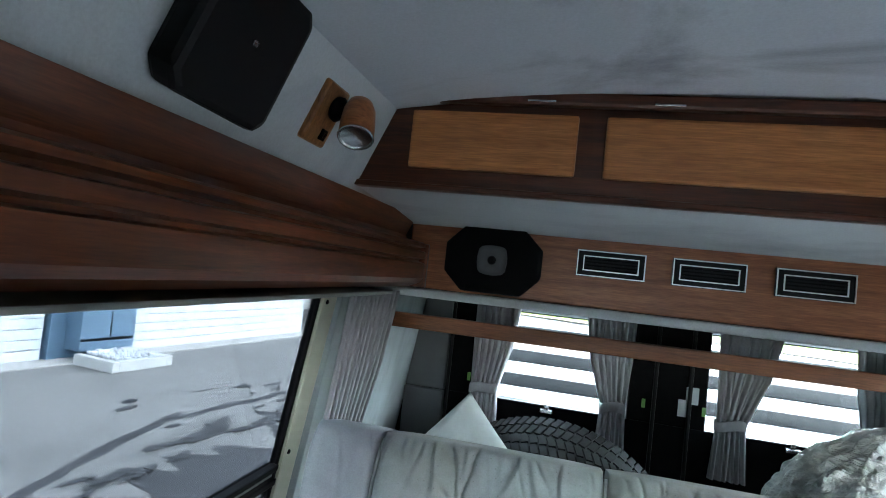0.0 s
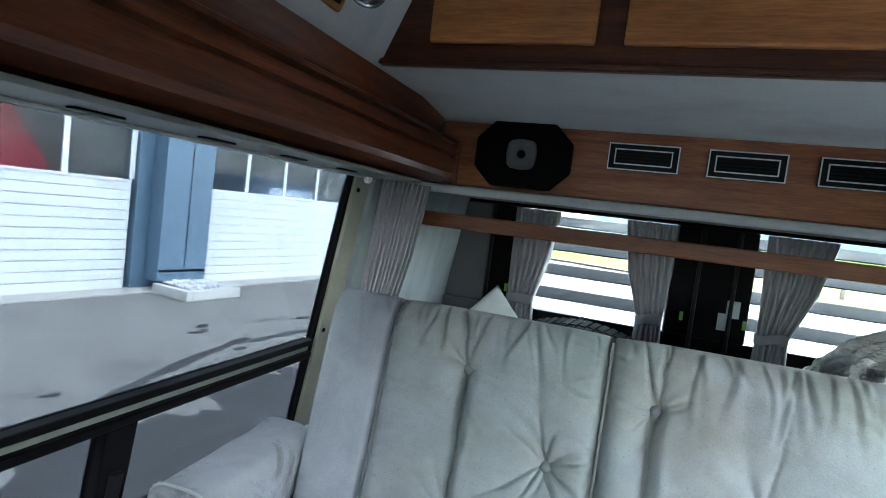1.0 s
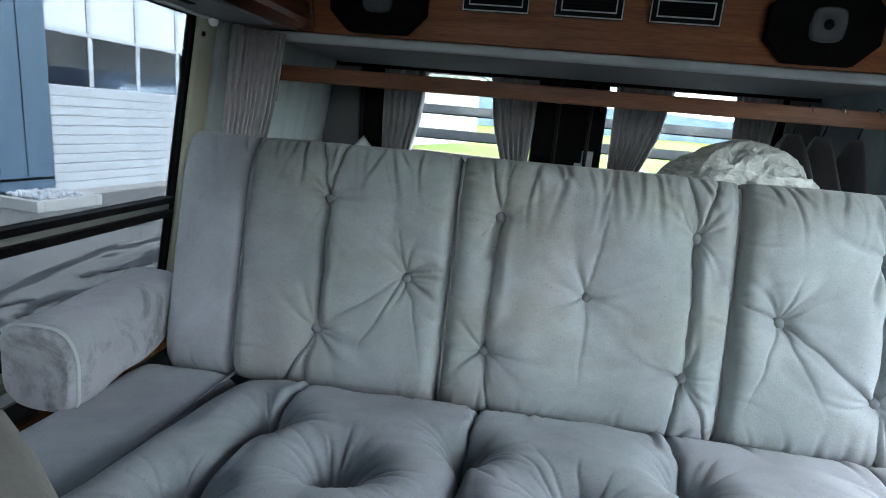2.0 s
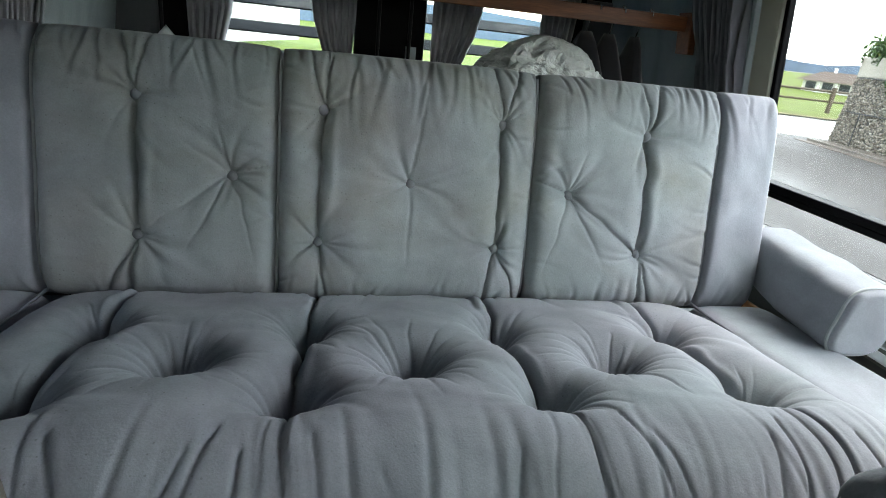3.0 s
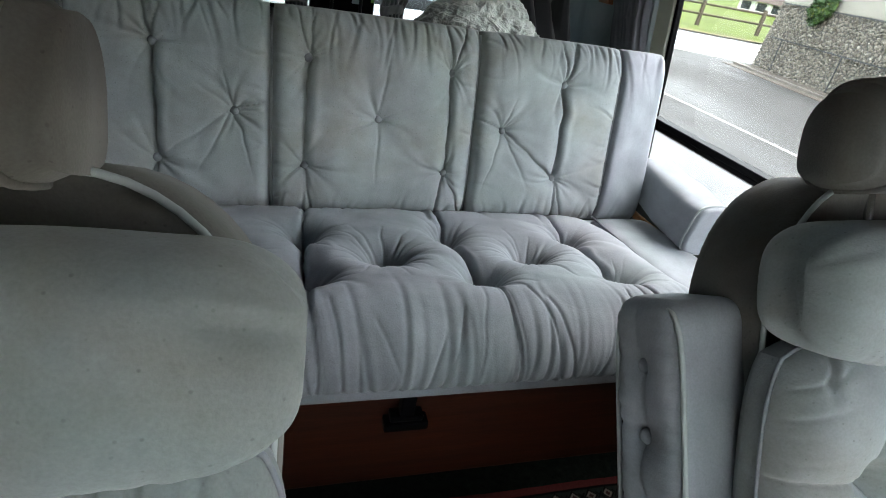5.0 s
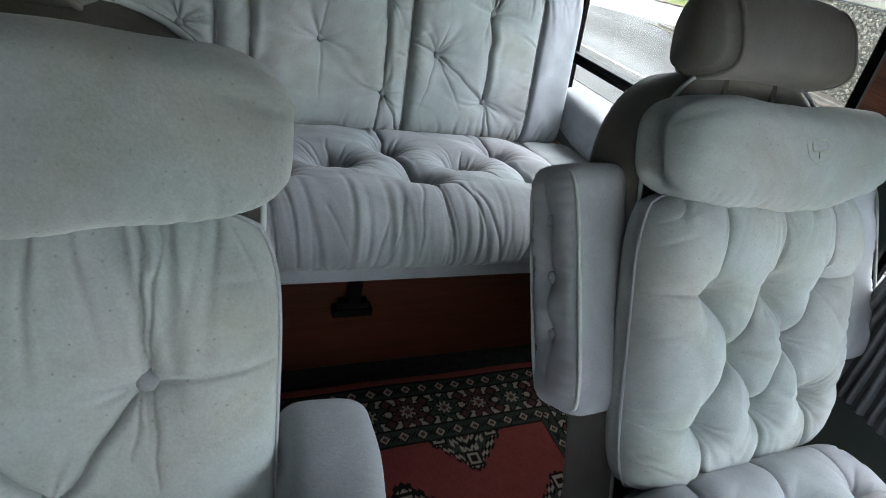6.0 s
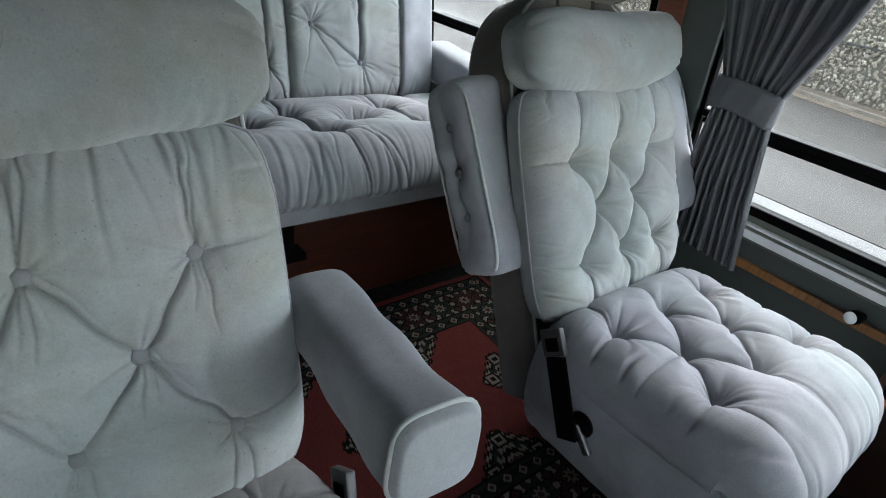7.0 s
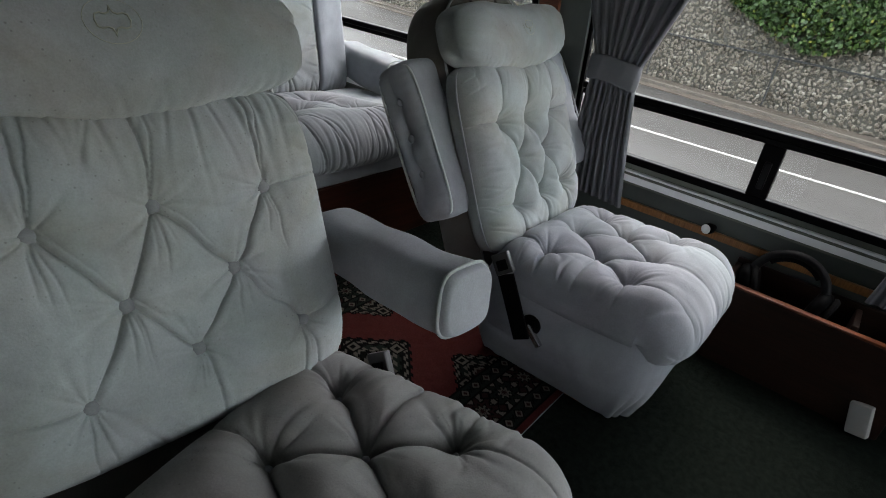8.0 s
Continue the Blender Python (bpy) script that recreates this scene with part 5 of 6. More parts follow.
# ---- things on the walls and in the rear ----
lampt = thing("reading_lamp", (-0.655, 0.93, 1.19), "wooden reading lamp with a turned shade on an oak plate", "lamp")
tilt = math.atan2(0.067, 0.153)
LM = Matrix.Translation((-0.652, 0.895, 1.192)) @ Euler((0, tilt, 0)).to_matrix().to_4x4()
bm = boxes((0.0, 0.013, -0.028, 0.036, -0.017, 0.070), bev=0.006, seg=3)
bm.transform(LM)
plate = part("wall_plate", bm, PINE, lampt, "orange oak plate")
bm = boxes((0.0135, 0.017, 0.006, 0.020, -0.007, 0.009), bev=0.001)
bm.transform(LM)
part("switch", bm, BLACK, plate)
bm = boxes((0.0172, 0.0187, 0.009, 0.017, -0.003, 0.005), bev=0.0005)
bm.transform(LM)
part("rocker", bm, CHROME, plate)
v, f = lathe([(0.0005, 0.0), (0.017, 0.0), (0.018, 0.006), (0.010, 0.013), (0.006, 0.02), (0.0005, 0.02)], 20)
under(obj("swivel", turned(v, LM @ Matrix.Translation((0.013, 0.014, 0.042)) @ Euler((0, radians(90), 0)).to_matrix().to_4x4()), f, BLACK), lampt, "black swivel joint")
SM = Matrix.Translation((-0.580, 0.890, 1.208)) @ Euler((radians(-26), radians(-10), 0)).to_matrix().to_4x4() @ Matrix.Scale(0.88, 4)
v, f = lathe([(0.0005, 0.033), (0.012, 0.032), (0.019, 0.026), (0.024, 0.012), (0.026, -0.010), (0.0265, -0.036), (0.025, -0.037), (0.0245, -0.030), (0.020, 0.01), (0.0005, 0.015)], 28)
under(obj("shade", turned(v, SM), f, CEDAR_X), lampt, "turned wooden shade")
v, f = lathe([(0.0262, -0.037), (0.0275, -0.0385), (0.0262, -0.041), (0.0235, -0.040), (0.0232, -0.034)], 28)
under(obj("rim", turned(v, SM), f, CHROME), lampt, "chrome rim")
v, f = lathe([(0.0005, -0.031), (0.010, -0.033), (0.021, -0.030), (0.0225, -0.026), (0.0005, -0.024)], 24)
under(obj("bulb_face", turned(v, SM), f, plain("frosted_glass", (0.7, 0.7, 0.68), 0.15, vary=0.03, bump=0)), lampt, "unlit frosted lamp glass")

tv = thing("wall_speaker", (-0.64, 0.70, 1.15), "large black angular loudspeaker on the upper side wall", "loudspeaker")
outl = [(0.600, 0.034), (0.614, 0.016), (0.736, 0.012), (0.748, 0.026), (0.746, 0.140), (0.732, 0.154), (0.616, 0.154), (0.602, 0.140)]
TM = Matrix.Translation((-0.666, 0, 1.145)) @ Euler((0, tilt, 0)).to_matrix().to_4x4()
bm = prism([(y, z) for y, z in outl], "x", 0.0, 0.034, 0.008)
bm.transform(TM)
part("cabinet", bm, BLACKGLOSS, tv)
bm = boxes((0.0342, 0.0362, 0.668, 0.676, 0.088, 0.094), bev=0.002)
bm.transform(TM)
part("badge", bm, CHROME, tv, "tiny silver badge")

# screws and a hook on the left rear pillar
for z in (0.93, 0.62):
    v, f = lathe([(0.0005, 0.003), (0.004, 0.002), (0.005, 0.0), (0.005, -0.002)], 12)
    tagged(obj("screw", turned(v, Matrix.Translation((-lean(z) + 0.013, 1.262, z)) @ Euler((0, radians(90), 0)).to_matrix().to_4x4()), f, BLACK), "dark screw in the painted pillar", "screw", "screws")
v, f = lathe([(0.004, 0.004), (0.011, 0.004), (0.012, 0.0), (0.011, -0.006), (0.0005, -0.006)], 18)
tagged(obj("grommet", turned(v, Matrix.Translation((-lean(0.97) + 0.024, 1.27, 0.958)) @ Euler((0, radians(90), 0)).to_matrix().to_4x4()), f, ALU), "round metal grommet at the pillar's head", "grommet")


def tyre(cx, cy, cz, R, w):
    t = thing("spare_tyre", (cx, cy, cz - R), "black spare tyre standing behind the sofa", "tyre")
    prof = [(R * 0.62, -w * 0.42), (R * 0.80, -w * 0.52), (R * 0.95, -w * 0.50), (R * 0.99, -w * 0.42), (R, -w * 0.2), (R, w * 0.2), (R * 0.99, w * 0.42), (R * 0.95, w * 0.5), (R * 0.8, w * 0.52),
            (R * 0.62, w * 0.42)]
    na = 160
    v = []
    for r, z in prof:
        for k in range(na):
            a = 2 * math.pi * k / na
            v.append((r * math.cos(a), z, r * math.sin(a)))
    f = [(i * na + k, i * na + (k + 1) % na, ((i + 1) % len(prof)) * na + (k + 1) % na, ((i + 1) % len(prof)) * na + k) for i in range(len(prof)) for k in range(na)]
    M = Matrix.Translation((cx, cy, cz)) @ Euler((radians(14), 0, radians(-6))).to_matrix().to_4x4()
    body = under(obj("carcass", turned(v, M), f, RUBBER), t)
    bm = bmesh.new()
    for k in range(96):
        a = 2 * math.pi * k / 96
        for row, off in ((-0.36, 0), (-0.12, 0.5), (0.12, 0), (0.36, 0.5)):
            g = bmesh.ops.create_cube(bm, size=1, matrix=M @ Euler((0, -(a + off * 0.0654), 0)).to_matrix().to_4x4() @ Matrix.Translation((R + 0.001, row * w, 0)) @ Euler((radians(18 if row < 0 else -18), 0, 0)).to_matrix().to_4x4()
                                      @ Matrix.Diagonal((0.008, w * 0.215, R * 0.050, 1)))
    tr = part("tread", bm, RUBBER, t, "chunky block tread")
    tr["kind"] = "stuff"
    v, f = lathe([(0.0005, 0.02), (R * 0.25, 0.02), (R * 0.3, 0.03), (R * 0.62, 0.04), (R * 0.64, -0.05)], 40)
    under(obj("rim", turned(v, M @ Euler((radians(90), 0, 0)).to_matrix().to_4x4()), f, ALU), t, "dull metal rim")
    return t


tyre(-0.30, 1.66, 0.335, 0.325, 0.19)


def lumpy(name, centre, rx, ry, rz, mat, label, category, seed, crumple=0.05, pinch=2.0, n=(96, 64)):
    """A soft bag or pillow resting on its base."""
    nu, nv = n
    A, B = np.meshgrid(np.linspace(0, 2 * np.pi, nu, endpoint=False), np.linspace(-np.pi / 2, np.pi / 2, nv))
    ca, sa = np.cos(A), np.sin(A)
    e = 2 / pinch
    x = np.sign(ca) * np.abs(ca) ** e * np.cos(B) ** 0.9
    y = np.sign(sa) * np.abs(sa) ** e * np.cos(B) ** 0.9
    z = np.sin(B)
    r = 1 + crumple * np.clip(1.6 * np.cos(B), 0, 1) * (-0.9 * np.abs(wander(x * 1.2 - z, y + z * 0.7, 0.30, seed + 9, 3)) + wander(A * 0.3 + z, z + y * 0.5, 0.9, seed, 5) - 0.6 * np.abs(wander(x + z * 0.4, y + z, 0.45, seed + 3, 4)) - 0.16 * np.abs(wander(x * 0.7 + z * 0.5, z * 1.9 - y, 0.15, seed + 5, 2)))
    P = np.stack([x * rx * r, y * ry * r, z * rz * r], -1) + np.array(centre)
    f = [(i * nu + j, i * nu + (j + 1) % nu, (i + 1) * nu + (j + 1) % nu, (i + 1) * nu + j) for i in range(nv - 1) for j in range(nu)]
    f += [tuple(range(nu))[::-1], tuple((nv - 1) * nu + j for j in range(nu))]
    return tagged(obj(name, P.reshape(-1, 3), f, mat), label, category)


# load deck behind the sofa, so that the bag and the pillow rest on something
struct("load_floor", boxes((-0.80, 0.80, 1.17, 2.03, 0.0, 0.02), bev=0), CARPET, "dark carpeted load floor behind the sofa")
bag = lumpy("sheeting_bag", (0.32, 1.42, 0.42), 0.245, 0.20, 0.40, FOIL, "bag of crumpled pale sheeting behind the sofa", "bag", 31, 0.060, 2.4, (260, 180))


def pillow(cx, cy, cz, w, h, t, M, label, seed):
    n = 50
    S, Q = np.meshgrid(graded(n, 0.3), graded(n, 0.3))
    puff = t * np.sqrt(np.clip((1 - S ** 2) * (1 - Q ** 2), 0, 1)) ** 0.8
    puff = puff * (1 + 0.25 * wander(S, Q, 0.8, seed, 3))
    X, Z = S * w / 2 * (1 - 0.10 * (1 - Q ** 2) * 0.5), Q * h / 2 * (1 - 0.10 * (1 - S ** 2) * 0.5)
    a = np.stack([X, -puff, Z], -1).reshape(-1, 3)
    b = np.stack([X, puff, Z], -1).reshape(-1, 3)
    f = [(i * n + j, i * n + j + 1, (i + 1) * n + j + 1, (i + 1) * n + j) for i in range(n - 1) for j in range(n - 1)]
    f2 = [tuple(reversed([k + n * n for k in q])) for q in f]
    v = turned(np.vstack([a, b]), M)
    o = obj("pillow", v, f + f2, PILLOWCLOTH)
    bm = bmesh.new()
    bm.from_mesh(o.data)
    bmesh.ops.remove_doubles(bm, verts=bm.verts[:], dist=0.0004)
    bm.to_mesh(o.data)
    bm.free()
    return tagged(o, label, "pillow")


pillow(0, 0, 0, 0.52, 0.52, 0.06, pose(-0.480, 1.40, 0.392, -10, 45, 0), "pale patterned pillow standing on its corner behind the sofa", 4)
def jacket(x, lean_y, turn_z, seed):
    """A dark jacket on a wire hanger, its shoulders across the rail."""
    nu, nv = 72, 60
    A, T = np.meshgrid(np.linspace(0, 2 * np.pi, nu, endpoint=False), np.linspace(0, 1, nv))
    half = 0.02 + 0.185 * np.clip(T / 0.22, 0, 1) ** 0.8 * (1 - 0.10 * np.clip((T - 0.3) / 0.7, 0, 1))
    thick = 0.012 + 0.030 * np.clip(T / 0.15, 0, 1)
    fold = 1 + 0.22 * wander(A * 0.4, T * 0.5, 0.9, seed, 4)
    X = thick * fold * np.sin(A) * (1 - 0.3 * np.cos(A) ** 2)
    Y = half * np.cos(A) * (1 + 0.05 * wander(A * 0.3, T, 0.6, seed + 2, 3)) + lean_y * T
    Z = 0.845 - 0.105 * np.clip(np.abs(np.cos(A)), 0, 1) * np.clip(T / 0.1, 0, 1) * 0.9 - 0.62 * T
    c, sn = math.cos(turn_z), math.sin(turn_z)
    P = np.stack([x + c * X - sn * Y, 1.60 + sn * X + c * Y, Z], -1).reshape(-1, 3)
    f = [(i * nu + k, i * nu + (k + 1) % nu, (i + 1) * nu + (k + 1) % nu, (i + 1) * nu + k) for i in range(nv - 1) for k in range(nu)]
    f += [tuple(range(nu))[::-1], tuple((nv - 1) * nu + k for k in range(nu))]
    t = thing("hanging_jacket", (x, 1.60, 0.12), "dark jacket on a wire hanger below the wooden rail", "jacket", "jackets on the rail")
    under(obj("cloth", P, f, JACKET), t)
    cord("hanger_hook", [(x, 1.600, 0.838), (x, 1.585, 0.875), (x, 1.556, 0.900), (x, 1.546, 0.912), (x, 1.532, 0.908), (x, 1.530, 0.895)], 0.002, CHROME, t, label="bright wire hook")


for x_, ly_, tz_, sd_ in ((0.50, 0.02, 0.25, 41), (0.565, -0.02, 0.10, 45), (0.64, 0.03, -0.12, 48)):
    jacket(x_, ly_, tz_, sd_)

# wall knob and magazine box
v, f = lathe([(0.0005, 0.034), (0.012, 0.034), (0.0145, 0.028), (0.0145, 0.016), (0.008, 0.012), (0.008, 0.0), (0.0005, 0.0)], 22)
kb = thing("wall_hook", (0.848, -0.262, 0.262), "round black coat hook with a bright cap on the side wall", "hook")
KM = Matrix.Translation((0.853, -0.262, 0.292)) @ Euler((0, radians(-90), radians(-20))).to_matrix().to_4x4()
under(obj("stem", turned(v, KM), f, BLACK), kb)
v, f = lathe([(0.0005, 0.0415), (0.009, 0.0405), (0.0125, 0.036), (0.0125, 0.0342), (0.0005, 0.0342)], 22)
under(obj("cap", turned(v, KM), f, ALU), kb, "pale metal cap")
mb = thing("magazine_box", (0.78, -0.50, 0), "dark wooden magazine box fixed along the side wall", "box")
x0, x1, y0, y1, h = 0.722, 0.852, -0.76, -0.345, 0.215
part("front_board", boxes((x0, x0 + 0.014, y0, y1, 0.0, h), bev=0.003), DARKBOX, mb)
part("back_board", boxes((x1 - 0.010, x1, y0, y1, 0.0, h + 0.03), bev=0.003), DARKBOX, mb)
for y in (y0 + 0.0, y1 - 0.014, -0.63):
    part("end_board", boxes((x0 + 0.0145, x1 - 0.0105, y, y + 0.014, 0.0, h + 0.018), bev=0.003), DARKBOX, mb)
part("bottom_board", boxes((x0 + 0.0145, x1 - 0.0105, y0 + 0.0145, y1 - 0.0145, 0.0, 0.012), bev=0), DARKBOX, mb)
part("rim_strip", boxes((x0 - 0.003, x0 + 0.016, y0, y1, h + 0.0005, h + 0.007), bev=0.002), MAHOGANY, mb, "worn bright edge strip")
hp_ = thing("headphones", (0.785, -0.46, 0.012), "black headphones lying in the magazine box", "headphones")
arc = [(0.785 + 0.02 * math.sin(a), -0.470 + 0.080 * math.cos(a), 0.240 + 0.075 * math.sin(a)) for a in np.linspace(-0.1, math.pi + 0.1, 30)]
hb_ = cord("headband", arc, 0.011, BLACKGLOSS, hp_)
cord("head_pad", [(x - 0.002, -0.470 + (y + 0.470) * 0.90, 0.240 + (z - 0.240) * 0.88) for x, y, z in arc[7:23]], 0.009, BLACKMATT, hb_)
for y, tl_ in ((-0.390, 70), (-0.550, 105)):
    HM = Matrix.Translation((0.785, y, 0.222)) @ Euler((radians(tl_), radians(14), 0)).to_matrix().to_4x4()
    v, f = lathe([(0.0005, -0.020), (0.028, -0.020), (0.038, -0.010), (0.040, 0.004), (0.030, 0.010), (0.0005, 0.010)], 28)
    cup_ = under(obj("ear_cup", turned(v, HM), f, BLACK), hp_)
    v, f = lathe([(0.020, 0.0105), (0.036, 0.0105), (0.040, 0.017), (0.035, 0.024), (0.022, 0.022), (0.018, 0.014)], 28)
    under(obj("ear_pad", turned(v, HM), f, BLACKMATT), cup_, "soft black ear pad")
cord("cable", [(0.785 + 0.02 * math.sin(t * 5), -0.55 - 0.03 * t, 0.18 - 0.16 * t) for t in np.linspace(0, 1, 20)], 0.0025, BLACK, hp_)
wb_ = boxes((-0.011, 0.011, -0.022, 0.022, 0.0, 0.075), bev=0.005)
wb_.transform(Matrix.Translation((0.702, -0.722, 0.006)) @ Euler((radians(-16), radians(5), radians(-20))).to_matrix().to_4x4())
tagged(link_bm("white_plug_box", wb_, plain("white_plastic", (0.46, 0.45, 0.42), 0.5)), "small white plastic box on the carpet", "box")


# ---- outside ----
ASPHALT, n_, l_, b_ = material("wet_asphalt")
t1, t2 = noise_node(n_, l_, 0.5, 6, 0.6, (1, 0.35, 1), 0.8), noise_node(n_, l_, 60.0, 4, 0.7)
r1 = ramp_node(n_, l_, t1.outputs[0], [(0.34, (0.034, 0.031, 0.029)), (0.66, (0.048, 0.044, 0.040))])
r2 = ramp_node(n_, l_, t2.outputs[0], [(0.3, (0.70,) * 3), (0.7, (1.25,) * 3)])
l_.new(mix_node(n_, l_, r1.outputs[0], r2.outputs[0], 1.0, "MULTIPLY"), b_.inputs["Base Color"])
l_.new(ramp_node(n_, l_, t1.outputs[0], [(0.38, (0.60,) * 3), (0.62, (0.85,) * 3)]).outputs[0], b_.inputs["Roughness"])
b_.inputs["Specular IOR Level"].default_value = 0.28
YARD, n_, l_, b_ = material("patched_concrete_yard")
t1, t2 = noise_node(n_, l_, 0.55, 7, 0.62, distort=1.2), noise_node(n_, l_, 2.4, 6, 0.6)
r1 = ramp_node(n_, l_, t1.outputs[0], [(0.36, (0.115, 0.114, 0.113)), (0.48, (0.145, 0.143, 0.141)), (0.75, (0.170, 0.168, 0.166))])
r2 = ramp_node(n_, l_, t2.outputs[0], [(0.3, (0.85,) * 3), (0.7, (1.08,) * 3)])
l_.new(mix_node(n_, l_, r1.outputs[0], r2.outputs[0], 1.0, "MULTIPLY"), b_.inputs["Base Color"])
b_.inputs["Roughness"].default_value = 0.75
b_.inputs["Specular IOR Level"].default_value = 0.3
GZ = -0.60


def road_end(x):
    return 18.6 - 0.37 * (x - 14.5)


def terrain(x, y):
    """The land falls away beyond the road and rises again to the hills."""
    d = (y - road_end(x)) / 1.066
    return GZ - 0.018 * min(max(0.0, d), 75.0) + 0.022 * max(0.0, d - 75.0)


def land(name, xs_, ds_, lift, mat, label):
    v = [(x, road_end(x) + 1.066 * d, terrain(x, road_end(x) + 1.066 * d) + lift) for d in ds_ for x in xs_]
    q = len(xs_)
    f = [(a * q + b, a * q + b + 1, (a + 1) * q + b + 1, (a + 1) * q + b) for a in range(len(ds_) - 1) for b in range(q - 1)]
    return tagged(obj(name, v, f, mat), label, kind="structure")


land("ground", [-400, -100, -20, 0, 20, 100, 400], [-500, -100, -20, 0, 20, 75, 160, 260, 400], 0.0, YARD, "patchy damp concrete yard")
WET = plain("wet_concrete", (0.046, 0.047, 0.051), 0.65, vary=0.2, scale=2, bump=0, spec=0.08)


def wet_mark(path, half, seed, level):
    """A ragged wet patch lying on the yard along a line of (x, y)."""
    path = np.array(path, float)
    k = np.linspace(0, len(path) - 1, 140)
    i = np.minimum(k.astype(int), len(path) - 2)
    p = path[i] + (path[i + 1] - path[i]) * (k - i)[:, None]
    t = np.gradient(p, axis=0)
    nn = np.stack([-t[:, 1], t[:, 0]], 1) / np.linalg.norm(t, axis=1)[:, None]
    s = np.linspace(0, 1, 140)
    w = half * np.sqrt(np.clip(1 - (2 * s - 1) ** 6, 0, 1))
    a = p + nn * (w * (1 + 0.6 * wander(s * 6, s * 0, 0.9, seed, 5)))[:, None]
    b = p - nn * (w * (1 + 0.6 * wander(s * 6, s * 0 + 5, 0.9, seed + 1, 5)))[:, None]
    v = [(x, y, GZ + level) for x, y in np.vstack([a, b])]
    return tagged(obj("wet_mark", v, [(j, j + 1, 141 + j, 140 + j) for j in range(139)], WET), "dark wet mark on the concrete yard", kind="structure")


wet_mark([(-3.3, 2.7), (-3.5, 3.4), (-3.72, 4.5), (-3.60, 5.2), (-3.42, 6.1), (-3.2, 7.0)], 0.05, 3, 0.004)
wet_mark([(-3.3, 4.0), (-3.24, 4.32), (-3.03, 4.74), (-2.9, 5.1), (-2.7, 5.6)], 0.03, 6, 0.004)
wet_mark([(-2.2, -2.0), (-2.2, 1.0), (-2.1, 3.0), (-2.0, 4.4), (-1.9, 6.0)], 0.85, 9, 0.004)
rs_ = np.random.RandomState(4)
for k_ in range(46):
    y_ = rs_.uniform(2.4, 6.4)
    x_ = rs_.uniform(-4.4, -3.2) if k_ < 16 else -3.02 - rs_.exponential(0.16)
    run_ = rs_.uniform(0.08, 0.34)
    wet_mark([(x_, y_), (x_ + 0.02, y_ + run_ / 2), (x_ + rs_.uniform(-0.04, 0.06), y_ + run_)], rs_.uniform(0.010, 0.045), 20 + 2 * k_, 0.0045 + 0.0004 * k_)
struct("road", prism([(4.0, -60), (60, -60), (60, road_end(60)), (4.0, road_end(4.0))], "z", GZ - 0.02, GZ + 0.006), ASPHALT, "damp grey asphalt road")
PAINT = plain("white_road_paint", (0.36, 0.35, 0.33), 0.6, vary=0.3, scale=14)
struct("road_line", boxes((5.50, 5.575, -30, 30, GZ + 0.0065, GZ + 0.010), bev=0), PAINT, "white painted road edge line")

struct("side_road", prism([(4.1, 16.3), (12, 11.7), (59.9, -16), (59.9, road_end(59.9)), (4.1, road_end(4.1))], "z", GZ + 0.0065, GZ + 0.012),
       plain("pale_wet_concrete", (0.30, 0.30, 0.29), 0.35, vary=0.12, scale=0.8, bump=0), "pale wet concrete side road")

# workshop front: sectional doors, column, planter
STEEL = plain("white_sectional_steel", (0.52, 0.55, 0.58), 0.5, vary=0.05, scale=3)
BLUE = plain("blue_grey_cladding", (0.075, 0.13, 0.19), 0.5, vary=0.1, scale=2)
DKGLASS = plain("dark_reflecting_glass", (0.055, 0.060, 0.066), 0.10, vary=0.85, scale=1.4, bump=0, spec=0.30)
HALLGLASS = pane_glass("hall_glass", (0.80, 0.84, 0.88), 0.02)
# pane colour near white: the sky's reflection is painted in
SKY_PAINTED = plain("painted_sky_reflection", (0.74, 0.78, 0.80), 0.15, vary=0.05, scale=1.0, bump=0)
fa = thing("workshop_front", (0, 0, 0), "white sectional workshop doors between blue clad columns", "building")
along = Vector((0.145, 1.0, 0)).normalized()
FM = Matrix.Translation((-6.38, 5.66, GZ)) @ Matrix(((along.y, along.x, 0, 0), (-along.x, along.y, 0, 0), (0, 0, 1, 0), (0, 0, 0, 1)))
fa.matrix_basis = FM


def front_part(name, bm, mat, parent=fa, label=""):
    return part(name, bm, mat, parent, label)


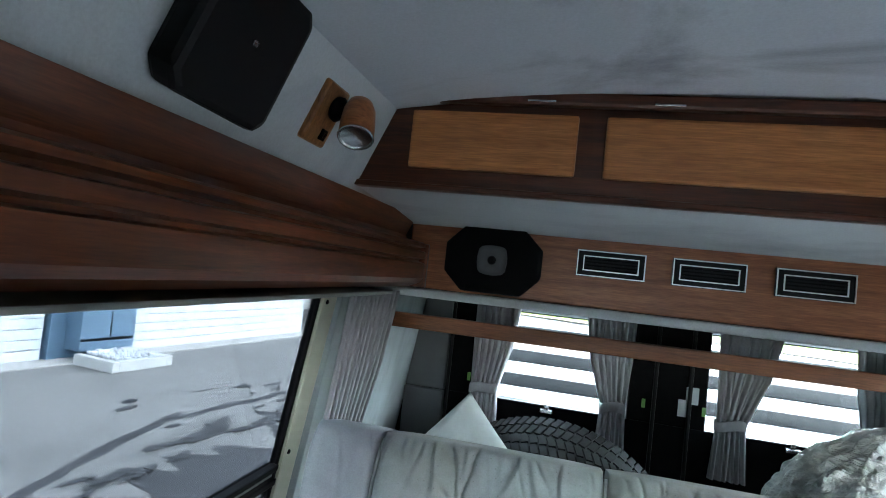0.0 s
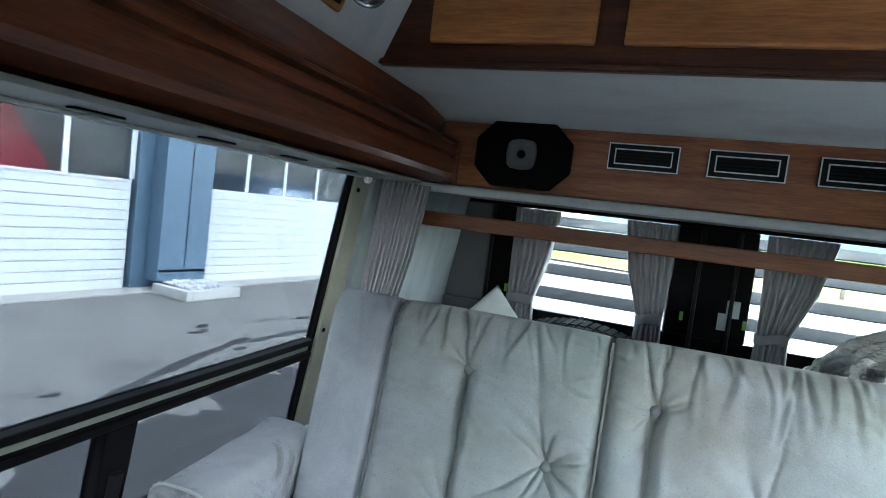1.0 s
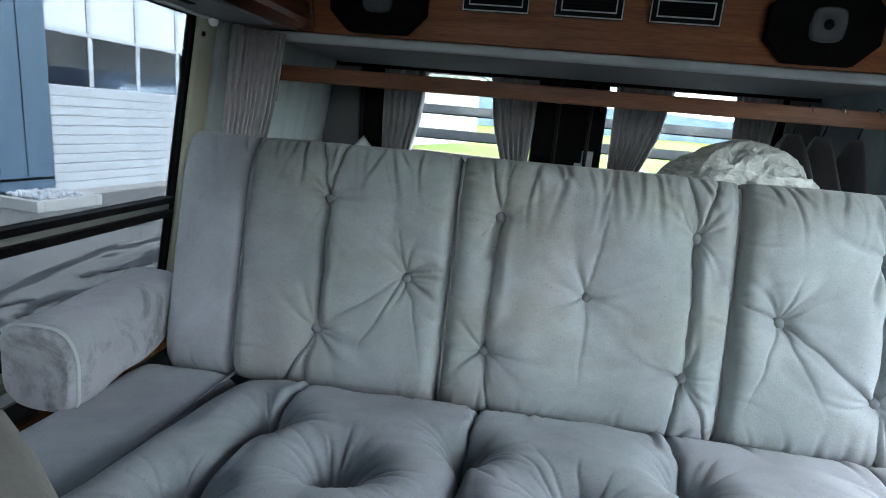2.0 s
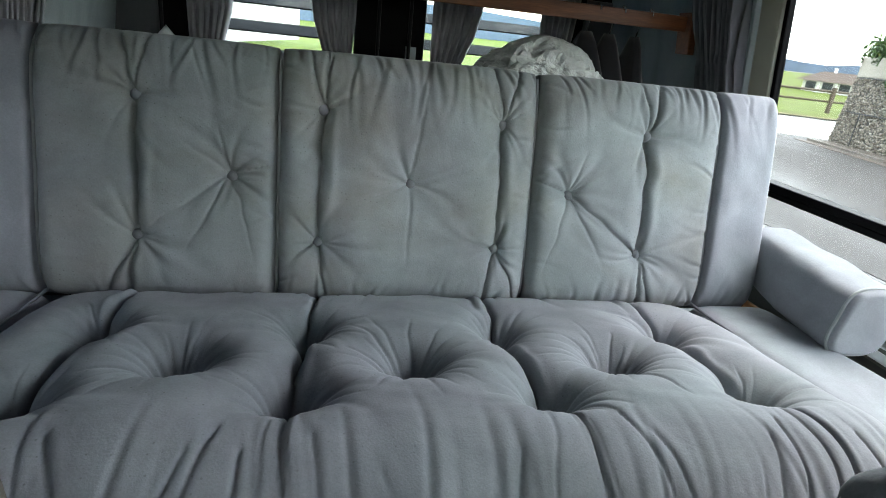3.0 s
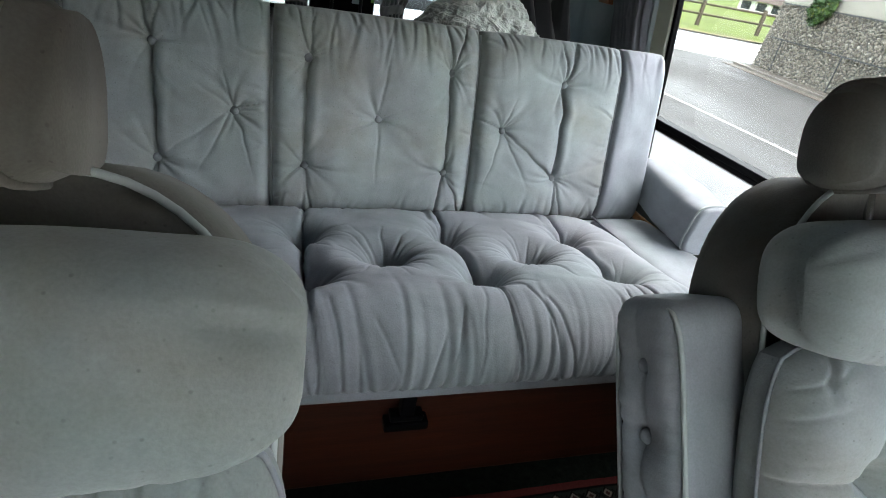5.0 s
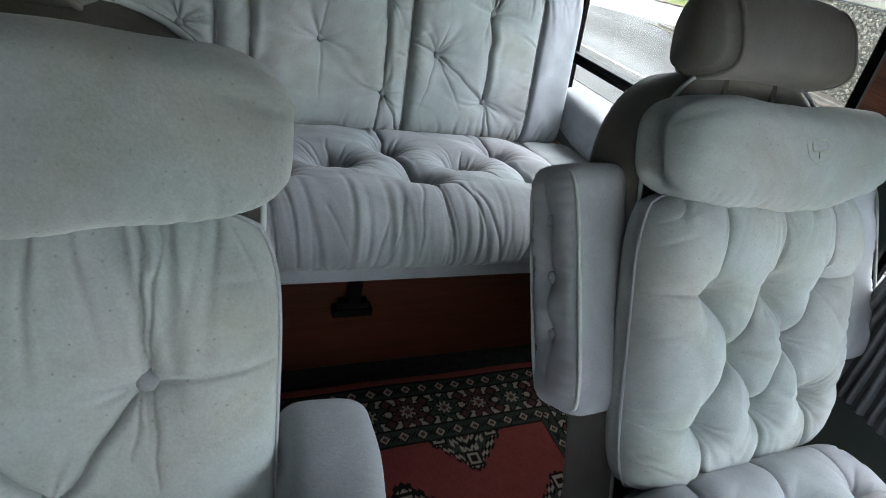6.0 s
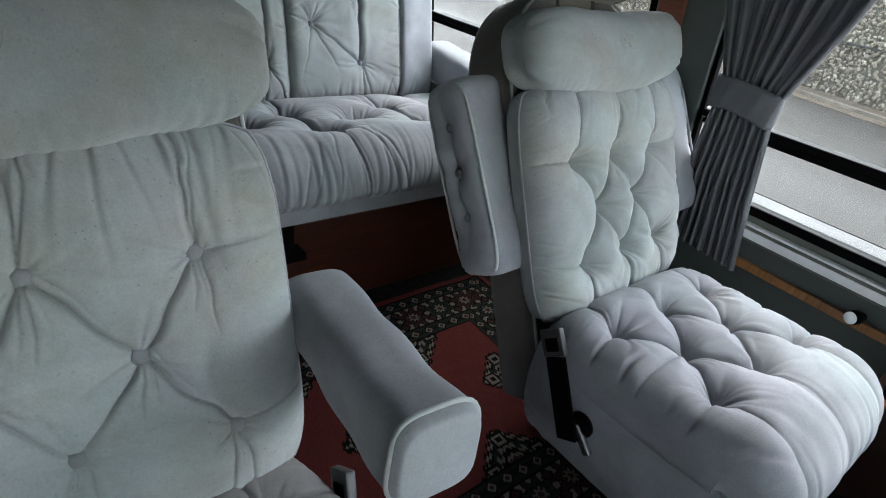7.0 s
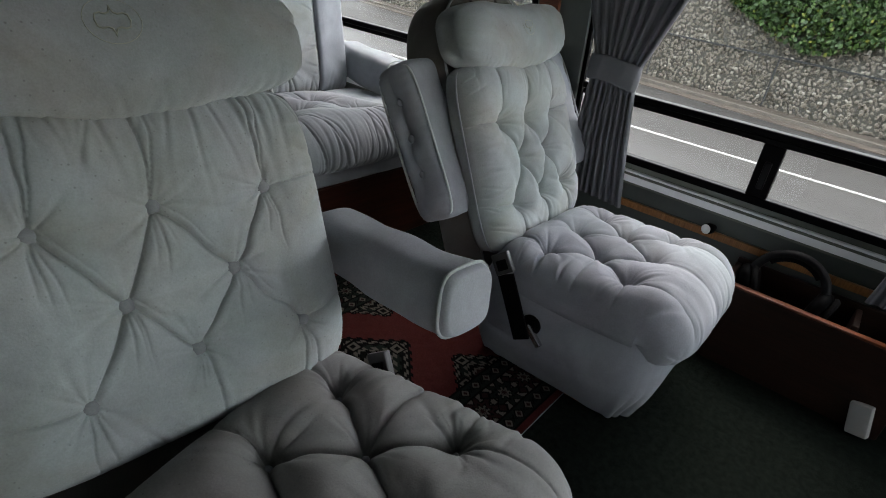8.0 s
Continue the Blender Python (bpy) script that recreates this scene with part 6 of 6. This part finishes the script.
# walls carried on to 8 m, out of view, to cut left-hand sky light
front_part("wall", boxes((-3.2, -3.0, -30, 40, 0, 8.0), bev=0), plain("hall_wall", (0.30, 0.29, 0.27), 0.8, vary=0.5, scale=0.9))
front_part("head_wall", boxes((-0.349, -0.02, -30, 40, 4.0, 8.0), bev=0), BLUE)
col = front_part("column", boxes((-0.30, 0.02, 0.03, 1.02, 0.0, 4.0), (0.021, 0.30, 0.22, 0.97, 0.14, 4.0), bev=0.01), BLUE, label="blue clad column")
front_part("column_joint", boxes((0.300, 0.304, 0.61, 0.620, 0.3, 4.0), (0.300, 0.304, 0.24, 0.95, 0.26, 0.29), bev=0), BLACK, col)
for y0, y1 in ((-4.1, -0.02), (1.06, 5.2), (6.3, 10.4), (-9.3, -5.2)):
    dr = front_part("sectional_door", boxes((-0.30, -0.06, y0, y1, 0, 1.385), bev=0), STEEL, label="white sectional door with a glazed band")
    for i in range(11):
        z = 0.02 + i * 0.1275
        front_part("panel", boxes((-0.059, -0.030, y0, y1, z, z + 0.117), bev=0.006), STEEL, dr)
    for z0, z1, gm in ((1.44, 2.10, HALLGLASS), (2.16, 2.82, SKY_PAINTED), (2.88, 3.5, SKY_PAINTED)):
        front_part("band_frame", boxes((-0.059, -0.03, y0, y1, z0 - 0.06, z0 - 0.005), bev=0.004), STEEL, dr)
        w_ = (y1 - y0) / 5
        for j in range(5):
            gz = front_part("glazing", boxes((-0.059, -0.045, y0 + j * w_ + 0.04, y0 + (j + 1) * w_ - 0.04, z0, z1 - 0.004), bev=0), gm, dr)
            gz.visible_shadow = gm is not HALLGLASS
            front_part("mullion", boxes((-0.059, -0.03, y0 + (j + 1) * w_ - 0.035, y0 + (j + 1) * w_ + 0.035, z0, z1 - 0.004), bev=0.004), STEEL, dr)
front_part("threshold", boxes((-0.05, 0.315, -14, 16, 0.0, 0.022), bev=0.004), plain("pale_concrete", (0.32, 0.31, 0.30), 0.8), label="pale concrete threshold")
cu = bpy.data.curves.new("digit", "FONT")
cu.body, cu.size, cu.extrude, cu.align_x = "4", 0.30, 0.003, "CENTER"
tmp = bpy.data.objects.new("digit", cu)
me_ = bpy.data.meshes.new_from_object(tmp)
bpy.data.objects.remove(tmp)
me_.transform(Matrix.Translation((-0.041, 3.84, 1.50)) @ Euler((radians(90), 0, radians(90))).to_matrix().to_4x4())
me_.materials.append(STEEL)
dg = new("digit", me_)
dg.parent = fa
dg["label"] = "white numeral 4 on the glazing"


def reflection_vehicle(y0, y1, z0, z1, col, roof, label):
    """A vehicle added close behind the glazed doors to stand in for reflections: body, cab glass and a pale side panel.
    """
    v = thing("reflection_stand_in", (0, 0, 0), label, "vehicle", "vehicles in the workshop")
    v.matrix_basis = FM
    m = plain("vehicle_paint", col, 0.35, vary=0.15, scale=2, bump=0)
    pts = [(y0, z0), (y1, z0), (y1, z0 + (z1 - z0) * 0.62), (y1 - roof, z1), (y0 + roof * 0.4, z1), (y0, z0 + (z1 - z0) * 0.7)]
    part("body", prism(pts, "x", -1.9, -0.42, 0.03), m, v)
    part("side_glass", boxes((-0.419, -0.41, y0 + 0.2 * (y1 - y0), y0 + 0.62 * (y1 - y0), z0 + 0.66 * (z1 - z0), z0 + 0.9 * (z1 - z0)), bev=0.004), SKY_PAINTED, v, "pale reflecting window")
    part("side_panel", boxes((-0.419, -0.41, y0 + 0.10 * (y1 - y0), y0 + 0.34 * (y1 - y0), z0 + 0.50 * (z1 - z0), z0 + 0.60 * (z1 - z0)), bev=0.004), STEEL, v, "pale side panel")
    for y in (y0 + 0.25 * (y1 - y0), y0 + 0.78 * (y1 - y0)):
        q, f = lathe([(0.0005, 0.0), (0.20, 0.0), (0.31, 0.02), (0.33, 0.07), (0.31, 0.16), (0.0005, 0.16)], 24)
        under(obj("wheel", turned(q, Matrix.Translation((-0.40, y, 0.33)) @ Euler((0, radians(-90), 0)).to_matrix().to_4x4()), f, RUBBER), v)


# made-up vehicles give the glazing its red and grey-blue reflections
reflection_vehicle(-3.6, -0.80, 0.25, 2.25, (0.42, 0.035, 0.04), 0.5, "red van added as the red reflection in the workshop glazing")
reflection_vehicle(2.2, 4.9, 0.25, 1.72, (0.12, 0.15, 0.20), 0.9, "grey-blue car added as the bluish reflection in the workshop glazing")
pt = thing("planter_kerb", (0, 0, 0), "white concrete planter with grey gravel at the column's foot", "planter")
pt.matrix_basis = FM
CONC = plain("white_concrete", (0.40, 0.40, 0.39), 0.8, vary=0.1)
part("kerb", boxes((0.32, 1.00, 0.15, 0.24, 0, 0.13), (0.32, 1.00, 0.91, 1.00, 0, 0.13), (0.91, 1.00, 0.2405, 0.9095, 0, 0.13), bev=0.01), CONC, pt)
bm = bmesh.new()
rg = random.Random(3)
for _ in range(300):
    bmesh.ops.create_icosphere(bm, subdivisions=1, radius=rg.uniform(0.014, 0.036), matrix=Matrix.Translation((rg.uniform(0.36, 0.88), rg.uniform(0.28, 0.87), 0.10 + rg.uniform(0, 0.05))))
gv = part("gravel", bm, plain("pale_gravel", (0.45, 0.47, 0.50), 0.8, vary=0.4, scale=8), pt)
gv["kind"] = "stuff"

# gabion wall, kerb, verge
ga = thing("gabion_wall", (0, 0, 0), "stone filled gabion wall with wire mesh beside the road", "wall")
gdir = Vector((0.20, 1.0, 0)).normalized()
GM = Matrix.Translation((8.75, 0.0, GZ)) @ Matrix(((gdir.y, gdir.x, 0, 0), (-gdir.x, gdir.y, 0, 0), (0, 0, 1, 0), (0, 0, 0, 1)))
ga.matrix_basis = GM
part("core", prism([(0.06, 0.0), (0.20, 1.50), (2.0, 1.50), (2.0, 0.0)], "y", -16.0, 11.82), plain("gap_shade", (0.13, 0.12, 0.10), 0.95, vary=0.3), ga)
ST = material("gabion_stone")
oi = ST[1].new("ShaderNodeNewGeometry")
rr = ramp_node(ST[1], ST[2], oi.outputs["Random Per Island"], [(0.0, (0.20, 0.172, 0.132)), (0.45, (0.30, 0.262, 0.21)), (0.88, (0.38, 0.338, 0.275)), (1.0, (0.58, 0.53, 0.45))])
ST[2].new(rr.outputs[0], ST[3].inputs["Base Color"])
ST[3].inputs["Roughness"].default_value = 0.85
r_ = np.random.RandomState(8)
ico = bmesh.new()
bmesh.ops.create_icosphere(ico, subdivisions=1, radius=1.0)
iv, ifc = np.array([v.co[:] for v in ico.verts]), [tuple(v.index for v in f.verts) for f in ico.faces]
ico.free()
V_, F_ = [], []
for y in np.arange(-5.0, 11.82, 0.050):
    for z in np.arange(0.03, 1.50, 0.046):
        c = np.array((0.05 + 0.14 * z / 1.5 + r_.uniform(-0.01, 0.03), y + r_.uniform(-0.03, 0.03), z + r_.uniform(-0.025, 0.025)))
        sc = r_.uniform(0.015, 0.037, 3)
        a = r_.uniform(0, 6.28)
        R = np.array(((1, 0, 0), (0, math.cos(a), -math.sin(a)), (0, math.sin(a), math.cos(a))))
        q = (iv * (1 + r_.uniform(-0.22, 0.22, (len(iv), 1)))) * sc
        F_ += [tuple(k + len(V_) * len(iv) for k in f) for f in ifc]
        V_.append(q @ R.T + c)
stones = under(obj("stones", np.vstack(V_), F_, ST[0], smooth=False), ga)
stones["kind"] = "stuff"
bm = bmesh.new()
for y in np.arange(-7, 11.6, 2.0):
    box(bm, -0.005, 0.015, y - 0.011, y + 0.011, 0, 0.75, bev=0)
for z in (0.02, 0.75, 1.49):
    box(bm, 0.14 * z / 1.5 - 0.01, 0.14 * z / 1.5 + 0.01, -7, 11.6, z - 0.012, z + 0.012, bev=0)
part("mesh_wire", bm, plain("galvanised_wire", (0.10, 0.10, 0.10), 0.5, 0.5), ga)
part("cap", boxes((0.22, 0.60, -16, 11.86, 1.502, 1.93), bev=0.02), plain("cast_concrete", (0.44, 0.405, 0.33), 0.85, vary=0.12, scale=2), ga, "pale cast concrete parapet")
VERGE = plain("gritty_verge", (0.105, 0.082, 0.062), 0.95, vary=0.35, scale=4, bump=0.4)
for nm_, a_, b_x, h_, mt_, lb_ in (("kerb", -0.50, -0.43, 0.06, plain("kerb_concrete", (0.20, 0.175, 0.145), 0.85, vary=0.3, scale=6), "weathered pale kerb edge"),
                                  ("pavement", -0.429, 0.05, 0.045, VERGE, "gritty brown verge below the stone wall"),
                                  ("gutter", -0.80, -0.501, 0.014, VERGE, "brown dirty gutter beside the kerb")):
    bm = boxes((a_, b_x, -20, 11.7, -0.02, h_), bev=0.004)
    bm.transform(GM)
    struct(nm_, bm, mt_, lb_)

# ivy over the wall
LEAF = material("ivy_leaf")
lo = LEAF[1].new("ShaderNodeNewGeometry")
lr = ramp_node(LEAF[1], LEAF[2], lo.outputs["Random Per Island"], [(0.0, (0.02, 0.05, 0.012)), (0.6, (0.06, 0.12, 0.03)), (0.93, (0.10, 0.17, 0.04)), (1.0, (0.30, 0.28, 0.04))])
LEAF[2].new(lr.outputs[0], LEAF[3].inputs["Base Color"])
LEAF[3].inputs["Roughness"].default_value = 0.5


def ivy(label, y0, y1, drops, seed, count):
    r = np.random.RandomState(seed)
    t = thing("ivy", (0, 0, 0), label, "plant")
    t.matrix_basis = GM
    vs, fs = [], []
    for _ in range(count):
        y = r.uniform(y0, y1)
        low = 1.45 - drops * max(0.0, 1 - abs((y - (y0 + y1) / 2) / (y1 - y0) * 2) ** 1.5) * r.uniform(0.1, 1.0)
        z = r.uniform(low, 2.05) if r.rand() < 0.75 else low
        x = -0.06 + 0.14 * min(z, 1.5) / 1.5 + (0.03 if z > 1.5 else 0) + r.uniform(-0.09, 0.03)
        s = r.uniform(0.022, 0.046)
        q = np.array(((-1, 0, 0), (0, -0.7, 0.12), (1, 0, 0), (0, 0.9, 0.1))) * s
        M = np.array(Euler((r.uniform(0, 6.3), r.uniform(0, 6.3), r.uniform(0, 6.3))).to_matrix())
        fs.append(tuple(range(len(vs) * 4, len(vs) * 4 + 4)))
        vs.append(q @ M.T + (x, y, z))
    lv = under(obj("leaves", np.vstack(vs), fs, LEAF[0], smooth=False), t)
    lv["kind"] = "stuff"
    v, f = tube([(0.30, (y0 + y1) / 2, 1.95), (0.12, (y0 + y1) / 2 + 0.1, 1.5), (0.03, (y0 + y1) / 2 - 0.05, 1.5 - drops * 0.8)], 0.012)
    under(obj("stem", v, f, plain("ivy_stem", (0.08, 0.06, 0.04), 0.9)), t)


ivy("dark green ivy hanging over the stone wall", -0.8, 2.1, 0.58, 5, 6500)
ivy("green ivy hanging over the stone wall", 9.95, 10.6, 0.30, 6, 2000)

# shrub, field, house and hills beyond
GRASS = plain("meadow_grass", (0.075, 0.098, 0.014), 0.95, vary=0.4, scale=0.6, bump=0.2, spec=0.08)
gy = list(np.linspace(0.0, 75, 30)) + list(np.linspace(78, 245, 22))
land("meadow", list(np.linspace(-60, 200, 12)), gy, 0.05, GRASS, "bright green meadow falling away beyond the road")
land("field_edge", list(np.linspace(-60, 200, 12)), [-0.55, -0.06], 0.09, plain("brown_verge", (0.14, 0.085, 0.05), 0.95, vary=0.3), "brown bare verge along the meadow")
hx = np.linspace(-200, 400, 90)
hz = 10.0 + 3.0 * np.sin(hx / 75 + 2.0) + 1.6 * wander(hx, hx * 0, 60, 9, 3)
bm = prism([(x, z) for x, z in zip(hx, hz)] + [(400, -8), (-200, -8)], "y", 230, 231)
# the air's blue haze is put into the woods' colour
struct("backdrop", bm, plain("haze_tinted_woods", (0.09, 0.12, 0.16), 1.0, vary=0.25, scale=0.15), "wooded hills far away, coloured with blue haze")


def house():
    h = thing("house", (0, 0, 0), "pale bungalow with a brown hipped roof", "house")
    M = Matrix.Translation((84.5, 88.5, terrain(84.5, 88.5))) @ Euler((0, 0, radians(-44))).to_matrix().to_4x4() @ Matrix.Diagonal((0.84, 0.84, 0.84, 1))
    h.matrix_basis = M
    part("wall", boxes((-6, 6, -3, 3, 0, 2.3), bev=0), plain("pale_render", (0.62, 0.60, 0.54), 0.9), h)
    bm = bmesh.new()
    a = [bm.verts.new(p) for p in ((-7.5, -4.5, 2.2), (7.5, -4.5, 2.2), (7.5, 4.5, 2.2), (-7.5, 4.5, 2.2), (-3, 0, 4.2), (3, 0, 4.2))]
    for q in ((0, 1, 5, 4), (1, 2, 5), (2, 3, 4, 5), (3, 0, 4), (3, 2, 1, 0)):
        bm.faces.new([a[i] for i in q])
    part("roof", bm, plain("brown_tiles", (0.10, 0.078, 0.066), 0.9, vary=0.2, scale=1, spec=0.1), h)
    part("chimney", boxes((-1.2, -0.6, -0.3, 0.3, 3.8, 5.0), bev=0), plain("white_chimney", (0.7, 0.7, 0.68), 0.9), h)
    for x in (-4.5, -1.5, 1.5, 4.5):
        part("window", boxes((x - 0.9, x + 0.9, -3.06, -3.001, 0.5, 2.0), bev=0), DKGLASS, h)
        part("porch_post", boxes((x + 1.35, x + 1.6, -4.2, -3.95, 0, 2.2), bev=0), plain("white_post", (0.68, 0.68, 0.66), 0.8), h)


house()


def field_fence():
    t = thing("field_fence", (0, 0, 0), "weathered wooden post and rail fence along the meadow", "fence")
    m = plain("weathered_fence_wood", (0.10, 0.075, 0.055), 0.95, vary=0.3)
    spot = lambda x: Vector((x, road_end(x) + 6.0, terrain(x, road_end(x) + 6.0)))
    xs_ = np.arange(8.0, 70.0, 2.6)
    for x in xs_:
        p = spot(x)
        part("post", boxes((p.x - 0.07, p.x + 0.07, p.y - 0.07, p.y + 0.07, p.z, p.z + 1.15), bev=0), m, t)
    for h in (0.55, 0.98):
        v, f = tube([spot(x) + Vector((0, 0, h)) for x in xs_], 0.05, 6)
        under(obj("rail", v, f, m), t)


field_fence()


def shrub(x, y, z, r, count, label, seed):
    t = thing("shrub", (x, y, z), label, "shrub", "shrubs on the wall")
    rs = np.random.RandomState(seed)
    vs, fs = [], []
    for _ in range(count):
        d = rs.normal(0, 1, 3)
        d /= np.linalg.norm(d)
        c = d * r * rs.uniform(0.45, 1.0) * (1 + 0.25 * math.sin(4 * d[0] + 5 * d[1])) + (0, 0, r * 0.8)
        s = rs.uniform(0.03, 0.07)
        q = np.array(((-1, 0, 0), (0, -0.5, 0.1), (1, 0, 0), (0, 0.5, 0.1))) * s
        M = np.array(Euler(rs.uniform(0, 6.3, 3)).to_matrix())
        fs.append(tuple(range(len(vs) * 4, len(vs) * 4 + 4)))
        vs.append(q @ M.T + c + (x, y, z))
    cr = under(obj("crown", np.vstack(vs), fs, LEAF[0], smooth=False), t)
    v, f = tube([(x, y, z - 0.05), (x + 0.05, y, z + r * 0.6), (x, y + 0.05, z + r * 1.2)], 0.04)
    under(obj("trunk", v, f, plain("shrub_bark", (0.10, 0.07, 0.05), 0.9)), t)


for yy, rr_, sd in ((11.55, 0.42, 3), (10.3, 0.40, 4), (11.0, 0.36, 7)):
    p = GM @ Vector((0.55, yy, 1.70))
    shrub(p.x, p.y, p.z, rr_, 2600, "yellow-green shrub above the stone wall", sd)
